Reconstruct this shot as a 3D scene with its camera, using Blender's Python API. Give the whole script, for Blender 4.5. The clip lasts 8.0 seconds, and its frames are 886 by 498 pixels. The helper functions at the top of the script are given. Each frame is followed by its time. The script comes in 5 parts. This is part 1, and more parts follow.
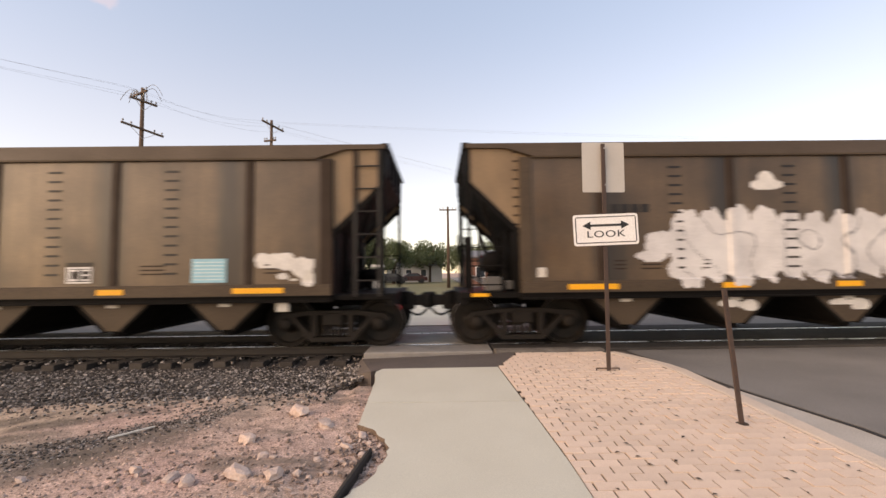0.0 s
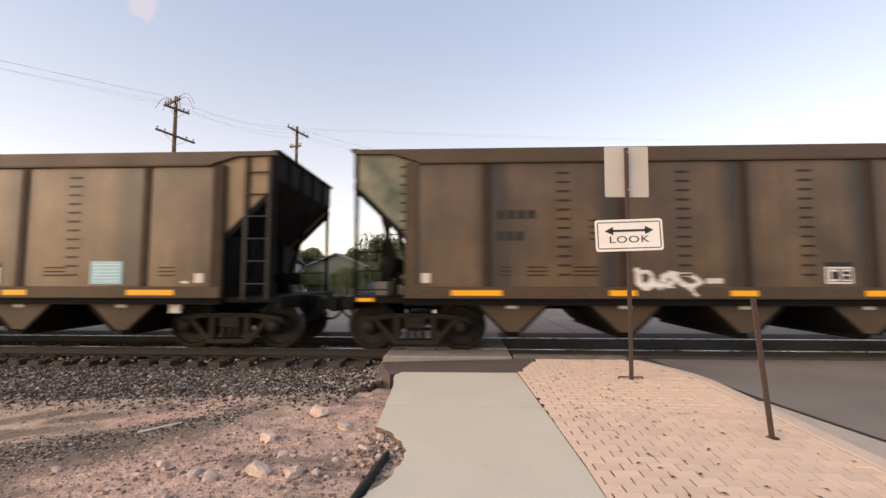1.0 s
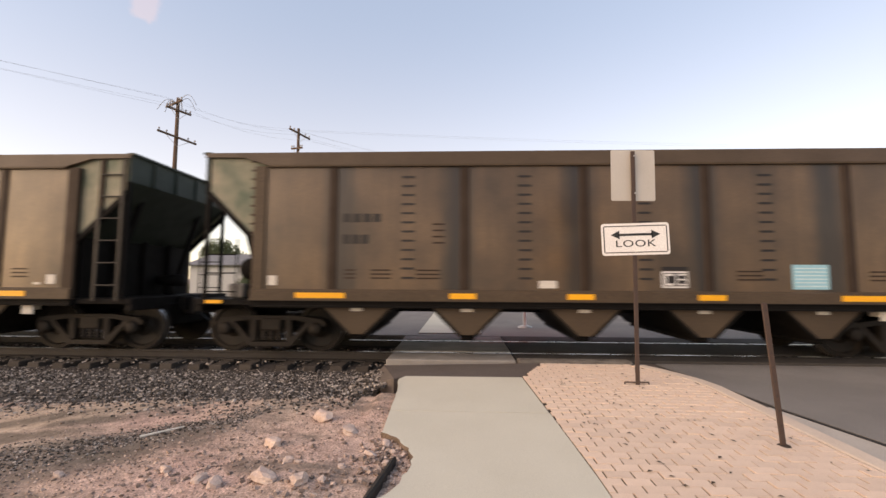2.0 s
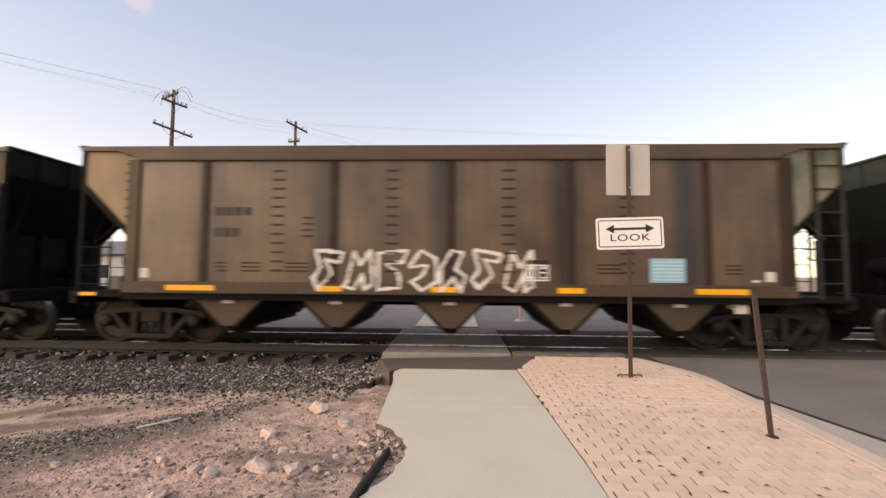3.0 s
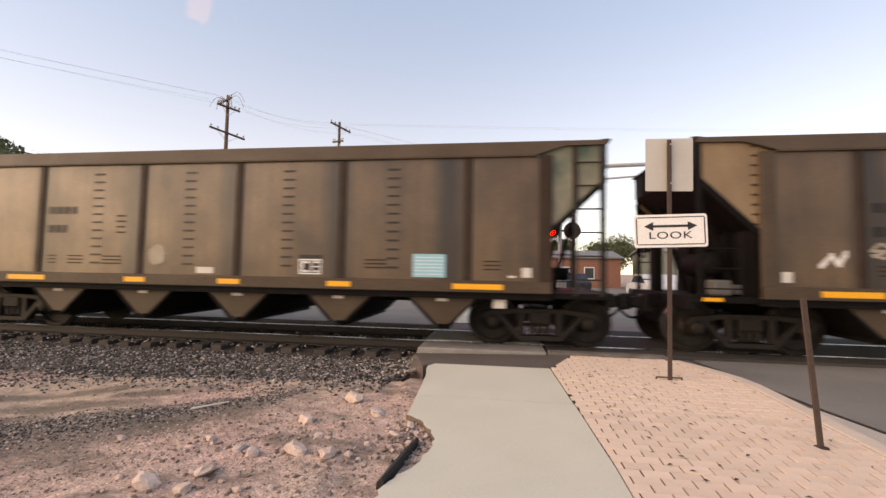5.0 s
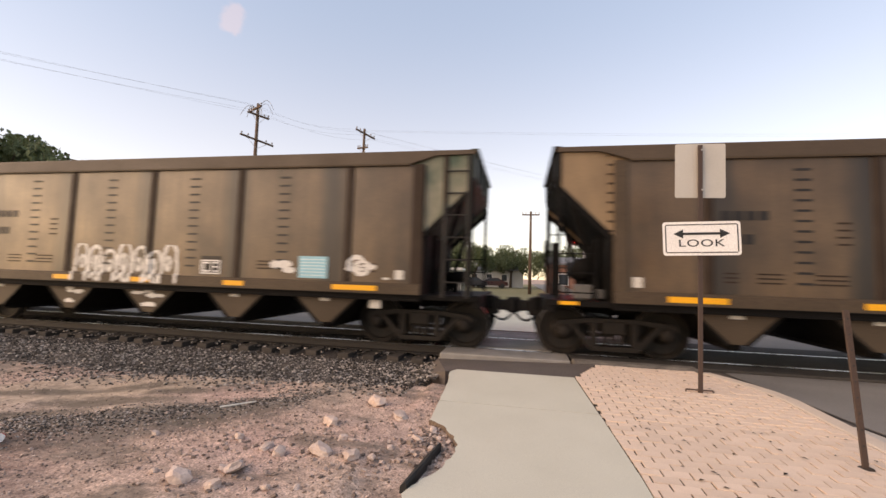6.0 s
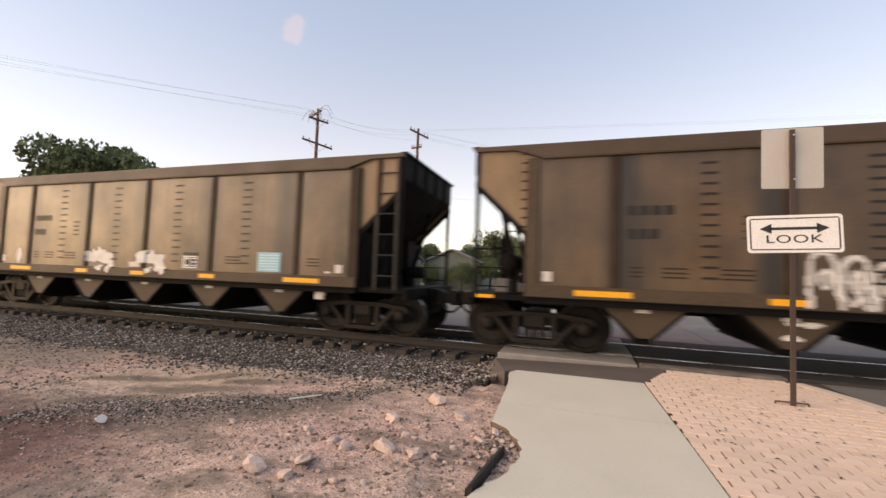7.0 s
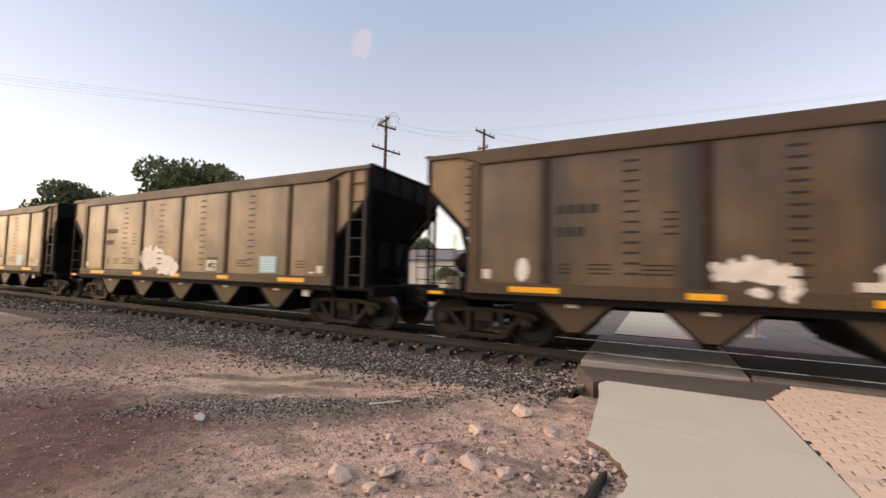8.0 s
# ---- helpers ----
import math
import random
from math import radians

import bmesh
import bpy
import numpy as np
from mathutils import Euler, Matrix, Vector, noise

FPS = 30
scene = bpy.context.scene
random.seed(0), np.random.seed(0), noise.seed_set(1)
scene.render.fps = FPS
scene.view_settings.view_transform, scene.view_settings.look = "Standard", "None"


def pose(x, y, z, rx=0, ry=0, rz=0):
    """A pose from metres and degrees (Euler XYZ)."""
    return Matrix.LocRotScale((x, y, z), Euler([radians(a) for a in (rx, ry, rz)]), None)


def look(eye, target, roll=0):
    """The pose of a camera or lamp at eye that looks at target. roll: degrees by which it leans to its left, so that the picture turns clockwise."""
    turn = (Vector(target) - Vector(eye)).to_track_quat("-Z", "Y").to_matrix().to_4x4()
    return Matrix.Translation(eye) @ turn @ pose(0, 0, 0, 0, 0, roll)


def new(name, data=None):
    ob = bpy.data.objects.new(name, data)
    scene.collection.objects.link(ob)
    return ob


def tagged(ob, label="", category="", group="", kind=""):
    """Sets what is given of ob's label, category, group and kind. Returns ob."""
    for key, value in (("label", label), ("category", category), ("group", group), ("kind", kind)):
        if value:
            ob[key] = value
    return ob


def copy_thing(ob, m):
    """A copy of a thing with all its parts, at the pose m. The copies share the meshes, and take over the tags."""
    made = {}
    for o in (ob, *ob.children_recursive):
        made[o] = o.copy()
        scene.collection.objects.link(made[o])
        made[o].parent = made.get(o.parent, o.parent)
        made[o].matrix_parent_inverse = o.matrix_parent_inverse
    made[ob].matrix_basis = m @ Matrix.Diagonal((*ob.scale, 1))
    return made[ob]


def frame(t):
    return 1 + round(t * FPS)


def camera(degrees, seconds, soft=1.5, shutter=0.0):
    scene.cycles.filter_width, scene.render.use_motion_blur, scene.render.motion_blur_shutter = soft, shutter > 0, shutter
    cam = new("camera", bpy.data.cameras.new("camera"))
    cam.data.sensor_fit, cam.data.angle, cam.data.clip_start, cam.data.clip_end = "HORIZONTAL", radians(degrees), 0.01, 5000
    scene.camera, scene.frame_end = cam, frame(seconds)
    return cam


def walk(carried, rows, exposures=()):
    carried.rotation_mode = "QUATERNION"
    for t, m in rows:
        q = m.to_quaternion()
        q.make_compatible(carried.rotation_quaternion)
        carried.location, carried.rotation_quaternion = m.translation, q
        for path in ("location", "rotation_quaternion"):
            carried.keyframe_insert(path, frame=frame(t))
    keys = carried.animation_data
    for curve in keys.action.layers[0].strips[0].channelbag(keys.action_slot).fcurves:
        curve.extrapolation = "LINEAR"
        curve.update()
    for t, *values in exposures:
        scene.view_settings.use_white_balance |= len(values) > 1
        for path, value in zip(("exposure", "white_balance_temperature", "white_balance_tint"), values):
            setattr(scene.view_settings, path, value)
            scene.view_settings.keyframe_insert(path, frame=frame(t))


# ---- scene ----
cam = camera(94.6, 8.0, 1.5, 0.25)
PATH = [
    (0, (0.0, -0.492, 1.379), (0.021, 1.504, 1.495), -0.7),
    (0.5, (0.058, -0.521, 1.37), (0.012, 1.475, 1.489), -0.2),
    (1, (0.017, -0.502, 1.371), (-0.064, 1.491, 1.511), 0.0),
    (1.5, (-0.055, -0.468, 1.384), (-0.141, 1.524, 1.542), 0.2),
    (3, (-0.017, -0.488, 1.376), (-0.088, 1.507, 1.499), 0.4),
    (3.5, (0.013, -0.514, 1.372), (-0.102, 1.479, 1.482), 0.6),
    (4, (0.055, -0.532, 1.369), (-0.125, 1.457, 1.468), 0.8),
    (5.5, (0.092, -0.556, 1.372), (-0.219, 1.416, 1.492), 1.3),
    (6, (0.068, -0.566, 1.367), (-0.307, 1.394, 1.5), 1.8),
    (6.5, (0.053, -0.57, 1.374), (-0.438, 1.364, 1.501), 2.0),
    (7, (-0.021, -0.519, 1.369), (-0.645, 1.378, 1.484), 2.0),
    (7.5, (-0.158, -0.425, 1.375), (-0.933, 1.415, 1.494), 1.8),
    (8, (-0.236, -0.344, 1.371), (-1.159, 1.427, 1.485), 1.4),
]
EXPOSURE, KELVIN, TINT = 1.06, 8850, 20.5
walk(cam, [(t, look(eye, target, roll)) for t, eye, target, roll in PATH], exposures=[(0.0, EXPOSURE, KELVIN, TINT), (6.5, EXPOSURE, KELVIN, TINT), (8.0, EXPOSURE - 0.13, KELVIN, TINT)])

# the train: seconds and the place of the first coupling along the track
TRACK_Y = 8.2525
PITCH = 15.03
COUPLING = [(0.0, -0.22), (0.5, 6.15), (1.0, 12.43), (1.5, 18.50), (2.25, 28.02), (3.0, 37.43), (3.5, 43.89), (4.0, 50.23), (4.75, 59.46),
            (5.5, 68.88), (6.0, 75.09), (6.5, 81.59), (7.0, 87.65), (7.5, 93.92), (8.0, 100.20)]

# ---- light ----
SUN_SIDE = 120.0     # degrees to the left of straight ahead
SUN_HEIGHT = 14.0
world = bpy.data.worlds.new("dusk")
scene.world = world
world.use_nodes = True
wn = world.node_tree.nodes
wl = world.node_tree.links
sky = wn.new("ShaderNodeTexSky")
sky.sky_type = "NISHITA"
sky.sun_disc = False
sky.sun_elevation = radians(SUN_HEIGHT)
sky.sun_rotation = radians(-SUN_SIDE)
sky.altitude = 1800
sky.air_density = 1.0
sky.dust_density = 1.3
sky.ozone_density = 0.8
back = wn["Background"]
back.inputs["Strength"].default_value = 0.225
# one thin pink cloud, high over the far side of the track
tc = wn.new("ShaderNodeTexCoord")
dist = wn.new("ShaderNodeVectorMath")
dist.operation = "DISTANCE"
wl.new(tc.outputs["Generated"], dist.inputs[0])
dist.inputs[1].default_value = (-0.558, 0.671, 0.488)
wisp = wn.new("ShaderNodeTexNoise")
wisp.inputs["Scale"].default_value = 26.0
wisp.inputs["Detail"].default_value = 6.0
wl.new(tc.outputs["Generated"], wisp.inputs["Vector"])
ragged_edge = wn.new("ShaderNodeMath")
ragged_edge.operation = "MULTIPLY_ADD"
wl.new(wisp.outputs["Fac"], ragged_edge.inputs[0])
ragged_edge.inputs[1].default_value = -0.06
wl.new(dist.outputs["Value"], ragged_edge.inputs[2])
cover = wn.new("ShaderNodeMapRange")
cover.interpolation_type = "SMOOTHSTEP"
cover.inputs["From Min"].default_value, cover.inputs["From Max"].default_value = 0.000, -0.016
cover.inputs["To Max"].default_value = 0.24
wl.new(ragged_edge.outputs["Value"], cover.inputs["Value"])
cloudy = wn.new("ShaderNodeMix")
cloudy.data_type = "RGBA"
wl.new(cover.outputs["Result"], cloudy.inputs["Factor"])
cloudy.inputs["B"].default_value = (2.3, 1.85, 1.95, 1)
# thin evening haze over the clear sky, rosy at the horizon
up = wn.new("ShaderNodeSeparateXYZ")
wl.new(tc.outputs["Generated"], up.inputs["Vector"])
haze = wn.new("ShaderNodeValToRGB")
haze.color_ramp.interpolation = "EASE"
haze.color_ramp.elements[0].position, haze.color_ramp.elements[1].position = 0.02, 0.62
haze.color_ramp.elements[0].color = (0.84, 0.85, 0.95, 1)
haze.color_ramp.elements[1].color = (0.41, 0.615, 0.97, 1)
wl.new(up.outputs["Z"], haze.inputs["Fac"])
bright = wn.new("ShaderNodeVectorMath")
bright.operation = "SCALE"
wl.new(haze.outputs["Color"], bright.inputs[0])
bright.inputs["Scale"].default_value = 2.1
veil = wn.new("ShaderNodeMix")
veil.data_type = "RGBA"
veil.inputs["Factor"].default_value = 0.58
wl.new(sky.outputs["Color"], veil.inputs["A"])
wl.new(bright.outputs["Vector"], veil.inputs["B"])
wl.new(veil.outputs["Result"], cloudy.inputs["A"])
wl.new(cloudy.outputs["Result"], back.inputs["Color"])
sun = new("sun", bpy.data.lights.new("sun", "SUN"))
sun.data.energy = 1.45
sun.data.angle = radians(70)
sun.data.color = (1.0, 0.80, 0.60)
sun.matrix_world = look((0, 0, 30), (math.sin(radians(SUN_SIDE)) * 30, -math.cos(radians(SUN_SIDE)) * 30, 30 - 30 * math.tan(radians(27))))


# ---- materials ----
def material(name, base, rough=0.8, metal=0.0, other=None, scale=3.0, detail=8.0, amount=0.5, grain=60.0, grain_amount=0.15,
             bump=0.2, bump_scale=80.0, spec=0.5, by_object=0.0, stretch=(1, 1, 1)):
    """Base colour mixed with another in large patches, then a fine grain and relief."""
    m = bpy.data.materials.new(name)
    m.use_nodes = True
    n, l = m.node_tree.nodes, m.node_tree.links
    b = n["Principled BSDF"]
    b.inputs["Metallic"].default_value = metal
    b.inputs["Specular IOR Level"].default_value = spec
    co = n.new("ShaderNodeTexCoord")
    mp = n.new("ShaderNodeMapping")
    mp.inputs["Scale"].default_value = stretch
    l.new(co.outputs["Object"], mp.inputs["Vector"])
    big = n.new("ShaderNodeTexNoise")
    big.inputs["Scale"].default_value = scale
    big.inputs["Detail"].default_value = detail
    l.new(mp.outputs["Vector"], big.inputs["Vector"])
    ramp = n.new("ShaderNodeValToRGB")
    ramp.color_ramp.elements[0].position = 0.5 - 0.22
    ramp.color_ramp.elements[1].position = 0.5 + 0.22
    l.new(big.outputs["Fac"], ramp.inputs["Fac"])
    mix = n.new("ShaderNodeMix")
    mix.data_type = "RGBA"
    other = other or tuple(c * 0.6 for c in base)
    mix.inputs["A"].default_value = (*base, 1)
    mix.inputs["B"].default_value = tuple(base[i] + (other[i] - base[i]) * amount for i in range(3)) + (1,)
    l.new(ramp.outputs["Color"], mix.inputs["Factor"])
    fine = n.new("ShaderNodeTexNoise")
    fine.inputs["Scale"].default_value = grain
    fine.inputs["Detail"].default_value = 4
    l.new(mp.outputs["Vector"], fine.inputs["Vector"])
    hsv = n.new("ShaderNodeHueSaturation")
    mr = n.new("ShaderNodeMapRange")
    mr.inputs["From Min"].default_value, mr.inputs["From Max"].default_value = 0.3, 0.7
    mr.inputs["To Min"].default_value, mr.inputs["To Max"].default_value = 1 - grain_amount, 1 + grain_amount
    l.new(fine.outputs["Fac"], mr.inputs["Value"])
    value = mr.outputs["Result"]
    if by_object:
        info = n.new("ShaderNodeObjectInfo")
        vr = n.new("ShaderNodeMapRange")
        vr.inputs["To Min"].default_value, vr.inputs["To Max"].default_value = 1 - by_object, 1 + by_object
        l.new(info.outputs["Random"], vr.inputs["Value"])
        mul = n.new("ShaderNodeMath")
        mul.operation = "MULTIPLY"
        l.new(value, mul.inputs[0])
        l.new(vr.outputs["Result"], mul.inputs[1])
        value = mul.outputs["Value"]
    l.new(value, hsv.inputs["Value"])
    l.new(mix.outputs["Result"], hsv.inputs["Color"])
    l.new(hsv.outputs["Color"], b.inputs["Base Color"])
    rr = n.new("ShaderNodeMapRange")
    rr.inputs["To Min"].default_value, rr.inputs["To Max"].default_value = max(rough - 0.12, 0.03), min(rough + 0.12, 1)
    l.new(big.outputs["Fac"], rr.inputs["Value"])
    l.new(rr.outputs["Result"], b.inputs["Roughness"])
    if bump:
        bn = n.new("ShaderNodeTexNoise")
        bn.inputs["Scale"].default_value = bump_scale
        bn.inputs["Detail"].default_value = 5
        l.new(mp.outputs["Vector"], bn.inputs["Vector"])
        bp = n.new("ShaderNodeBump")
        bp.inputs["Strength"].default_value = bump
        bp.inputs["Distance"].default_value = 0.01
        l.new(bn.outputs["Fac"], bp.inputs["Height"])
        l.new(bp.outputs["Normal"], b.inputs["Normal"])
    return m


def glow(name, colour, strength):
    m = bpy.data.materials.new(name)
    m.use_nodes = True
    b = m.node_tree.nodes["Principled BSDF"]
    b.inputs["Base Color"].default_value = (*colour, 1)
    b.inputs["Emission Color"].default_value = (*colour, 1)
    b.inputs["Emission Strength"].default_value = strength
    return m


def car_paint(name, clean, soot_shade):
    """Weathered hopper paint: sooty wash and painted-in panel shade beside each rib, vertical streaks, rust specks."""
    m = material(name, clean, 0.40, other=soot_shade, scale=1.15, amount=0.7, grain=35, grain_amount=0.14, bump=0.06, bump_scale=25, spec=0.62)
    n, l = m.node_tree.nodes, m.node_tree.links
    b = n["Principled BSDF"]
    old = b.inputs["Base Color"].links[0].from_socket
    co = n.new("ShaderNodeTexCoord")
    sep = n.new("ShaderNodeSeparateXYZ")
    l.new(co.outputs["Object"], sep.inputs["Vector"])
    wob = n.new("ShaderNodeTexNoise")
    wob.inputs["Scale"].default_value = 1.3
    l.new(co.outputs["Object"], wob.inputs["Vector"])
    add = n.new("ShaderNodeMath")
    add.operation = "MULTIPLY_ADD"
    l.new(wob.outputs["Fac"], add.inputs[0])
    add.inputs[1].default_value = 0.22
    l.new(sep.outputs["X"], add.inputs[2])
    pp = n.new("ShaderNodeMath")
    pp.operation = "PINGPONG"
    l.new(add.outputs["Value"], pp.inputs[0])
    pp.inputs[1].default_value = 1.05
    # sooty bands that also carry the curved panel's shade as colour
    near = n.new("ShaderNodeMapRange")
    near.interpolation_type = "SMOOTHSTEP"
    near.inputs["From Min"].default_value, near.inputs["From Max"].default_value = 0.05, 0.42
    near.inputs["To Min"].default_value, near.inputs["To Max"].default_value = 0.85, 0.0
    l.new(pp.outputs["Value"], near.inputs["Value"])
    mp = n.new("ShaderNodeMapping")
    mp.inputs["Scale"].default_value = (7, 7, 0.35)
    l.new(co.outputs["Object"], mp.inputs["Vector"])
    st = n.new("ShaderNodeTexNoise")
    st.inputs["Scale"].default_value = 1.0
    st.inputs["Detail"].default_value = 6
    l.new(mp.outputs["Vector"], st.inputs["Vector"])
    sr = n.new("ShaderNodeMapRange")
    sr.inputs["From Min"].default_value, sr.inputs["From Max"].default_value = 0.45, 0.75
    sr.inputs["To Min"].default_value, sr.inputs["To Max"].default_value = 0.0, 0.32
    l.new(st.outputs["Fac"], sr.inputs["Value"])
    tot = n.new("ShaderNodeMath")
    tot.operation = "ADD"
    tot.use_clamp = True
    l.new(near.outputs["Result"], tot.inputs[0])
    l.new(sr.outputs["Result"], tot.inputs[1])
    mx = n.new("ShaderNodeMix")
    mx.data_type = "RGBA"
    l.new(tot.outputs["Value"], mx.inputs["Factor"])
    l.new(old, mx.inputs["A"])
    mx.inputs["B"].default_value = (*soot_shade, 1)
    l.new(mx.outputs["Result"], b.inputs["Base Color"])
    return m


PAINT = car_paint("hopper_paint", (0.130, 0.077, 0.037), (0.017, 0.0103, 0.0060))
PAINT_SILL = material("hopper_sill_paint", (0.080, 0.056, 0.037), 0.55, scale=1.5, amount=0.6, grain=40, grain_amount=0.2, bump=0.08, spec=0.25)
END_TAN = material("tan_end_paint", (0.275, 0.185, 0.105), 0.5, other=(0.15, 0.10, 0.06), scale=1.6, amount=0.8, grain=40, grain_amount=0.15, bump=0.06, spec=0.4, stretch=(1.6, 1.6, 0.7))
RIB = material("rib_paint", (0.040, 0.0255, 0.0175), 0.65, scale=4, grain=50, bump=0.08, spec=0.2)
GREEN = material("green_end_paint", (0.045, 0.075, 0.045), 0.5, other=(0.30, 0.26, 0.19), scale=2.2, detail=2, amount=0.85, bump=0.06)
BLACK_STEEL = material("black_steel", (0.008, 0.007, 0.0065), 0.75, scale=5, grain=60, grain_amount=0.3, bump=0.15, spec=0.12)
CAST = material("cast_steel", (0.014, 0.0115, 0.010), 0.6, other=(0.031, 0.0235, 0.0185), scale=9, grain=80, grain_amount=0.25, bump=0.25, bump_scale=120, spec=0.2)
LADDER = material("grey_ladder_steel", (0.024, 0.022, 0.020), 0.55, other=(0.015, 0.013, 0.0115), scale=5, grain=60, bump=0.1, spec=0.3)
WHEEL = material("wheel_steel", (0.009, 0.0074, 0.0062), 0.55, other=(0.034, 0.025, 0.019), scale=8, bump=0.1, spec=0.2)
TREAD = material("wheel_tread", (0.40, 0.39, 0.38), 0.3, metal=0.9, scale=6, bump=0.03)
ORANGE = material("orange_reflector", (0.88, 0.41, 0.01), 0.45, other=(0.72, 0.31, 0.02), scale=6, amount=0.4, bump=0.02)
WHITE = material("white_marking", (0.62, 0.59, 0.54), 0.6, other=(0.4, 0.37, 0.33), scale=6, amount=0.5, bump=0.03)
SPRAY = material("white_spray_paint", (0.72, 0.69, 0.65), 0.55, other=(0.42, 0.39, 0.36), scale=4.5, amount=0.55, bump=0.02)
SILVER = material("silver_spray_paint", (0.70, 0.67, 0.65), 0.45, other=(0.38, 0.36, 0.36), scale=2.2, amount=0.6, bump=0.02)
BLUE = material("pale_blue_placard", (0.22, 0.47, 0.56), 0.5, other=(0.30, 0.54, 0.62), scale=5, bump=0.02)
PALE = material("placard_line", (0.55, 0.70, 0.74), 0.5, bump=0)
STENCIL = material("black_stencil", (0.011, 0.008, 0.0065), 0.6, scale=5, bump=0.03)
BROKEN = material("broken_concrete", (0.21, 0.155, 0.12), 0.95, scale=9, amount=0.8, grain=60, grain_amount=0.3, bump=0.8, bump_scale=40, spec=0.1)
CONCRETE = material("walk_concrete", (0.58, 0.555, 0.465), 0.85, other=(0.51, 0.485, 0.40), scale=1.1, amount=0.8, grain=150, grain_amount=0.08, bump=0.15, bump_scale=220, spec=0.15)
PANEL = material("crossing_concrete", (0.30, 0.28, 0.255), 0.85, other=(0.20, 0.185, 0.17), scale=2.2, amount=0.8, grain=120, bump=0.25, bump_scale=150, spec=0.15)
GUTTER = material("gutter_concrete", (0.50, 0.45, 0.395), 0.85, other=(0.40, 0.36, 0.315), scale=2.0, amount=0.8, grain=120, bump=0.2, bump_scale=150, spec=0.15)
KERB = material("kerb_concrete", (0.60, 0.50, 0.415), 0.85, other=(0.50, 0.41, 0.34), scale=2.5, amount=0.8, grain=120, bump=0.2, bump_scale=150, spec=0.15)
ASPHALT = material("asphalt", (0.17, 0.158, 0.146), 0.85, other=(0.245, 0.228, 0.21), scale=0.9, amount=0.8, grain=180, grain_amount=0.3, bump=0.4, bump_scale=250, spec=0.15)
APRON = material("apron_asphalt", (0.105, 0.088, 0.080), 0.9, other=(0.15, 0.125, 0.11), scale=1.8, amount=0.8, grain=140, grain_amount=0.25, bump=0.4, bump_scale=200, spec=0.15)
BEAM = material("grimy_concrete", (0.20, 0.178, 0.155), 0.9, other=(0.09, 0.078, 0.068), scale=4.5, amount=0.9, grain=110, grain_amount=0.3, bump=0.4, bump_scale=90, spec=0.15)
# darker than the road: shade under the train is put into this colour
DECK = material("shaded_asphalt", (0.045, 0.040, 0.036), 0.9, other=(0.075, 0.066, 0.060), scale=1.5, amount=0.8, grain=140, grain_amount=0.3, bump=0.4, bump_scale=200, spec=0.15)
BRICK = material("pink_paver", (0.70, 0.545, 0.435), 0.85, other=(0.63, 0.475, 0.375), scale=7, amount=0.8, grain=140, grain_amount=0.1, bump=0.2, bump_scale=180, by_object=0.07, spec=0.15)
SAND = material("joint_sand", (0.060, 0.046, 0.038), 0.95, scale=6, grain=200, bump=0.3, spec=0.15)
TIE = material("tarred_timber", (0.045, 0.036, 0.03), 0.9, other=(0.09, 0.075, 0.062), scale=3, stretch=(6, 0.6, 6), grain=60, bump=0.4, by_object=0.25)
RAIL_RUST = material("rusty_rail", (0.020, 0.016, 0.0135), 0.75, other=(0.036, 0.028, 0.023), scale=3, grain=90, bump=0.2)
RAIL_TOP = material("polished_rail", (0.55, 0.53, 0.51), 0.28, metal=1.0, scale=4, bump=0.02)
GRAVEL = material("ballast_bed", (0.07, 0.061, 0.055), 0.95, other=(0.125, 0.108, 0.096), scale=3, amount=0.9, grain=45, grain_amount=0.5, bump=1.0, bump_scale=38, spec=0.15)
POST = material("rusty_brown_post", (0.05, 0.031, 0.025), 0.7, other=(0.08, 0.046, 0.033), scale=9, grain=80, bump=0.15)
SIGN = material("sign_white", (0.80, 0.78, 0.76), 0.4, other=(0.72, 0.69, 0.67), scale=4, amount=0.6, bump=0.01)
SIGN_BLACK = material("sign_black", (0.02, 0.02, 0.02), 0.45, bump=0)
ALU = material("dull_aluminium", (0.50, 0.47, 0.43), 0.55, metal=0.15, other=(0.44, 0.41, 0.37), scale=3, amount=0.7, grain_amount=0.03, bump=0.02)
GALV = material("painted_mast", (0.50, 0.49, 0.48), 0.5, metal=0.3, scale=6, bump=0.03)
BLACK = material("matt_black", (0.018, 0.018, 0.018), 0.6, bump=0.03)
WOOD = material("pole_wood", (0.115, 0.070, 0.045), 0.9, other=(0.07, 0.045, 0.03), scale=2, stretch=(5, 5, 0.6), grain=40, bump=0.4)
WIRE = material("wire", (0.28, 0.28, 0.29), 0.6, bump=0)
PORCELAIN = material("insulator", (0.30, 0.27, 0.25), 0.3, bump=0)
BARK = material("bark", (0.09, 0.065, 0.048), 0.95, scale=5, bump=0.6, bump_scale=30)
LEAF = material("leaves", (0.105, 0.132, 0.055), 0.7, other=(0.05, 0.07, 0.03), scale=0.8, amount=0.9, grain=8, grain_amount=0.3, bump=0, by_object=0.15)
WALL = material("white_siding", (0.50, 0.50, 0.49), 0.7, other=(0.58, 0.58, 0.57), scale=1.2, bump=0.05)
WALL_GREEN = material("grey_green_siding", (0.17, 0.19, 0.16), 0.75, scale=1.0, bump=0.06)
ROOF = material("roof_shingle", (0.20, 0.20, 0.205), 0.85, scale=2.5, grain=20, grain_amount=0.3, bump=0.4)
GLASS = material("window_glass", (0.05, 0.06, 0.07), 0.08, bump=0)
BRICKRED = material("red_brick_wall", (0.28, 0.13, 0.09), 0.85, scale=4, grain=30, bump=0.2)
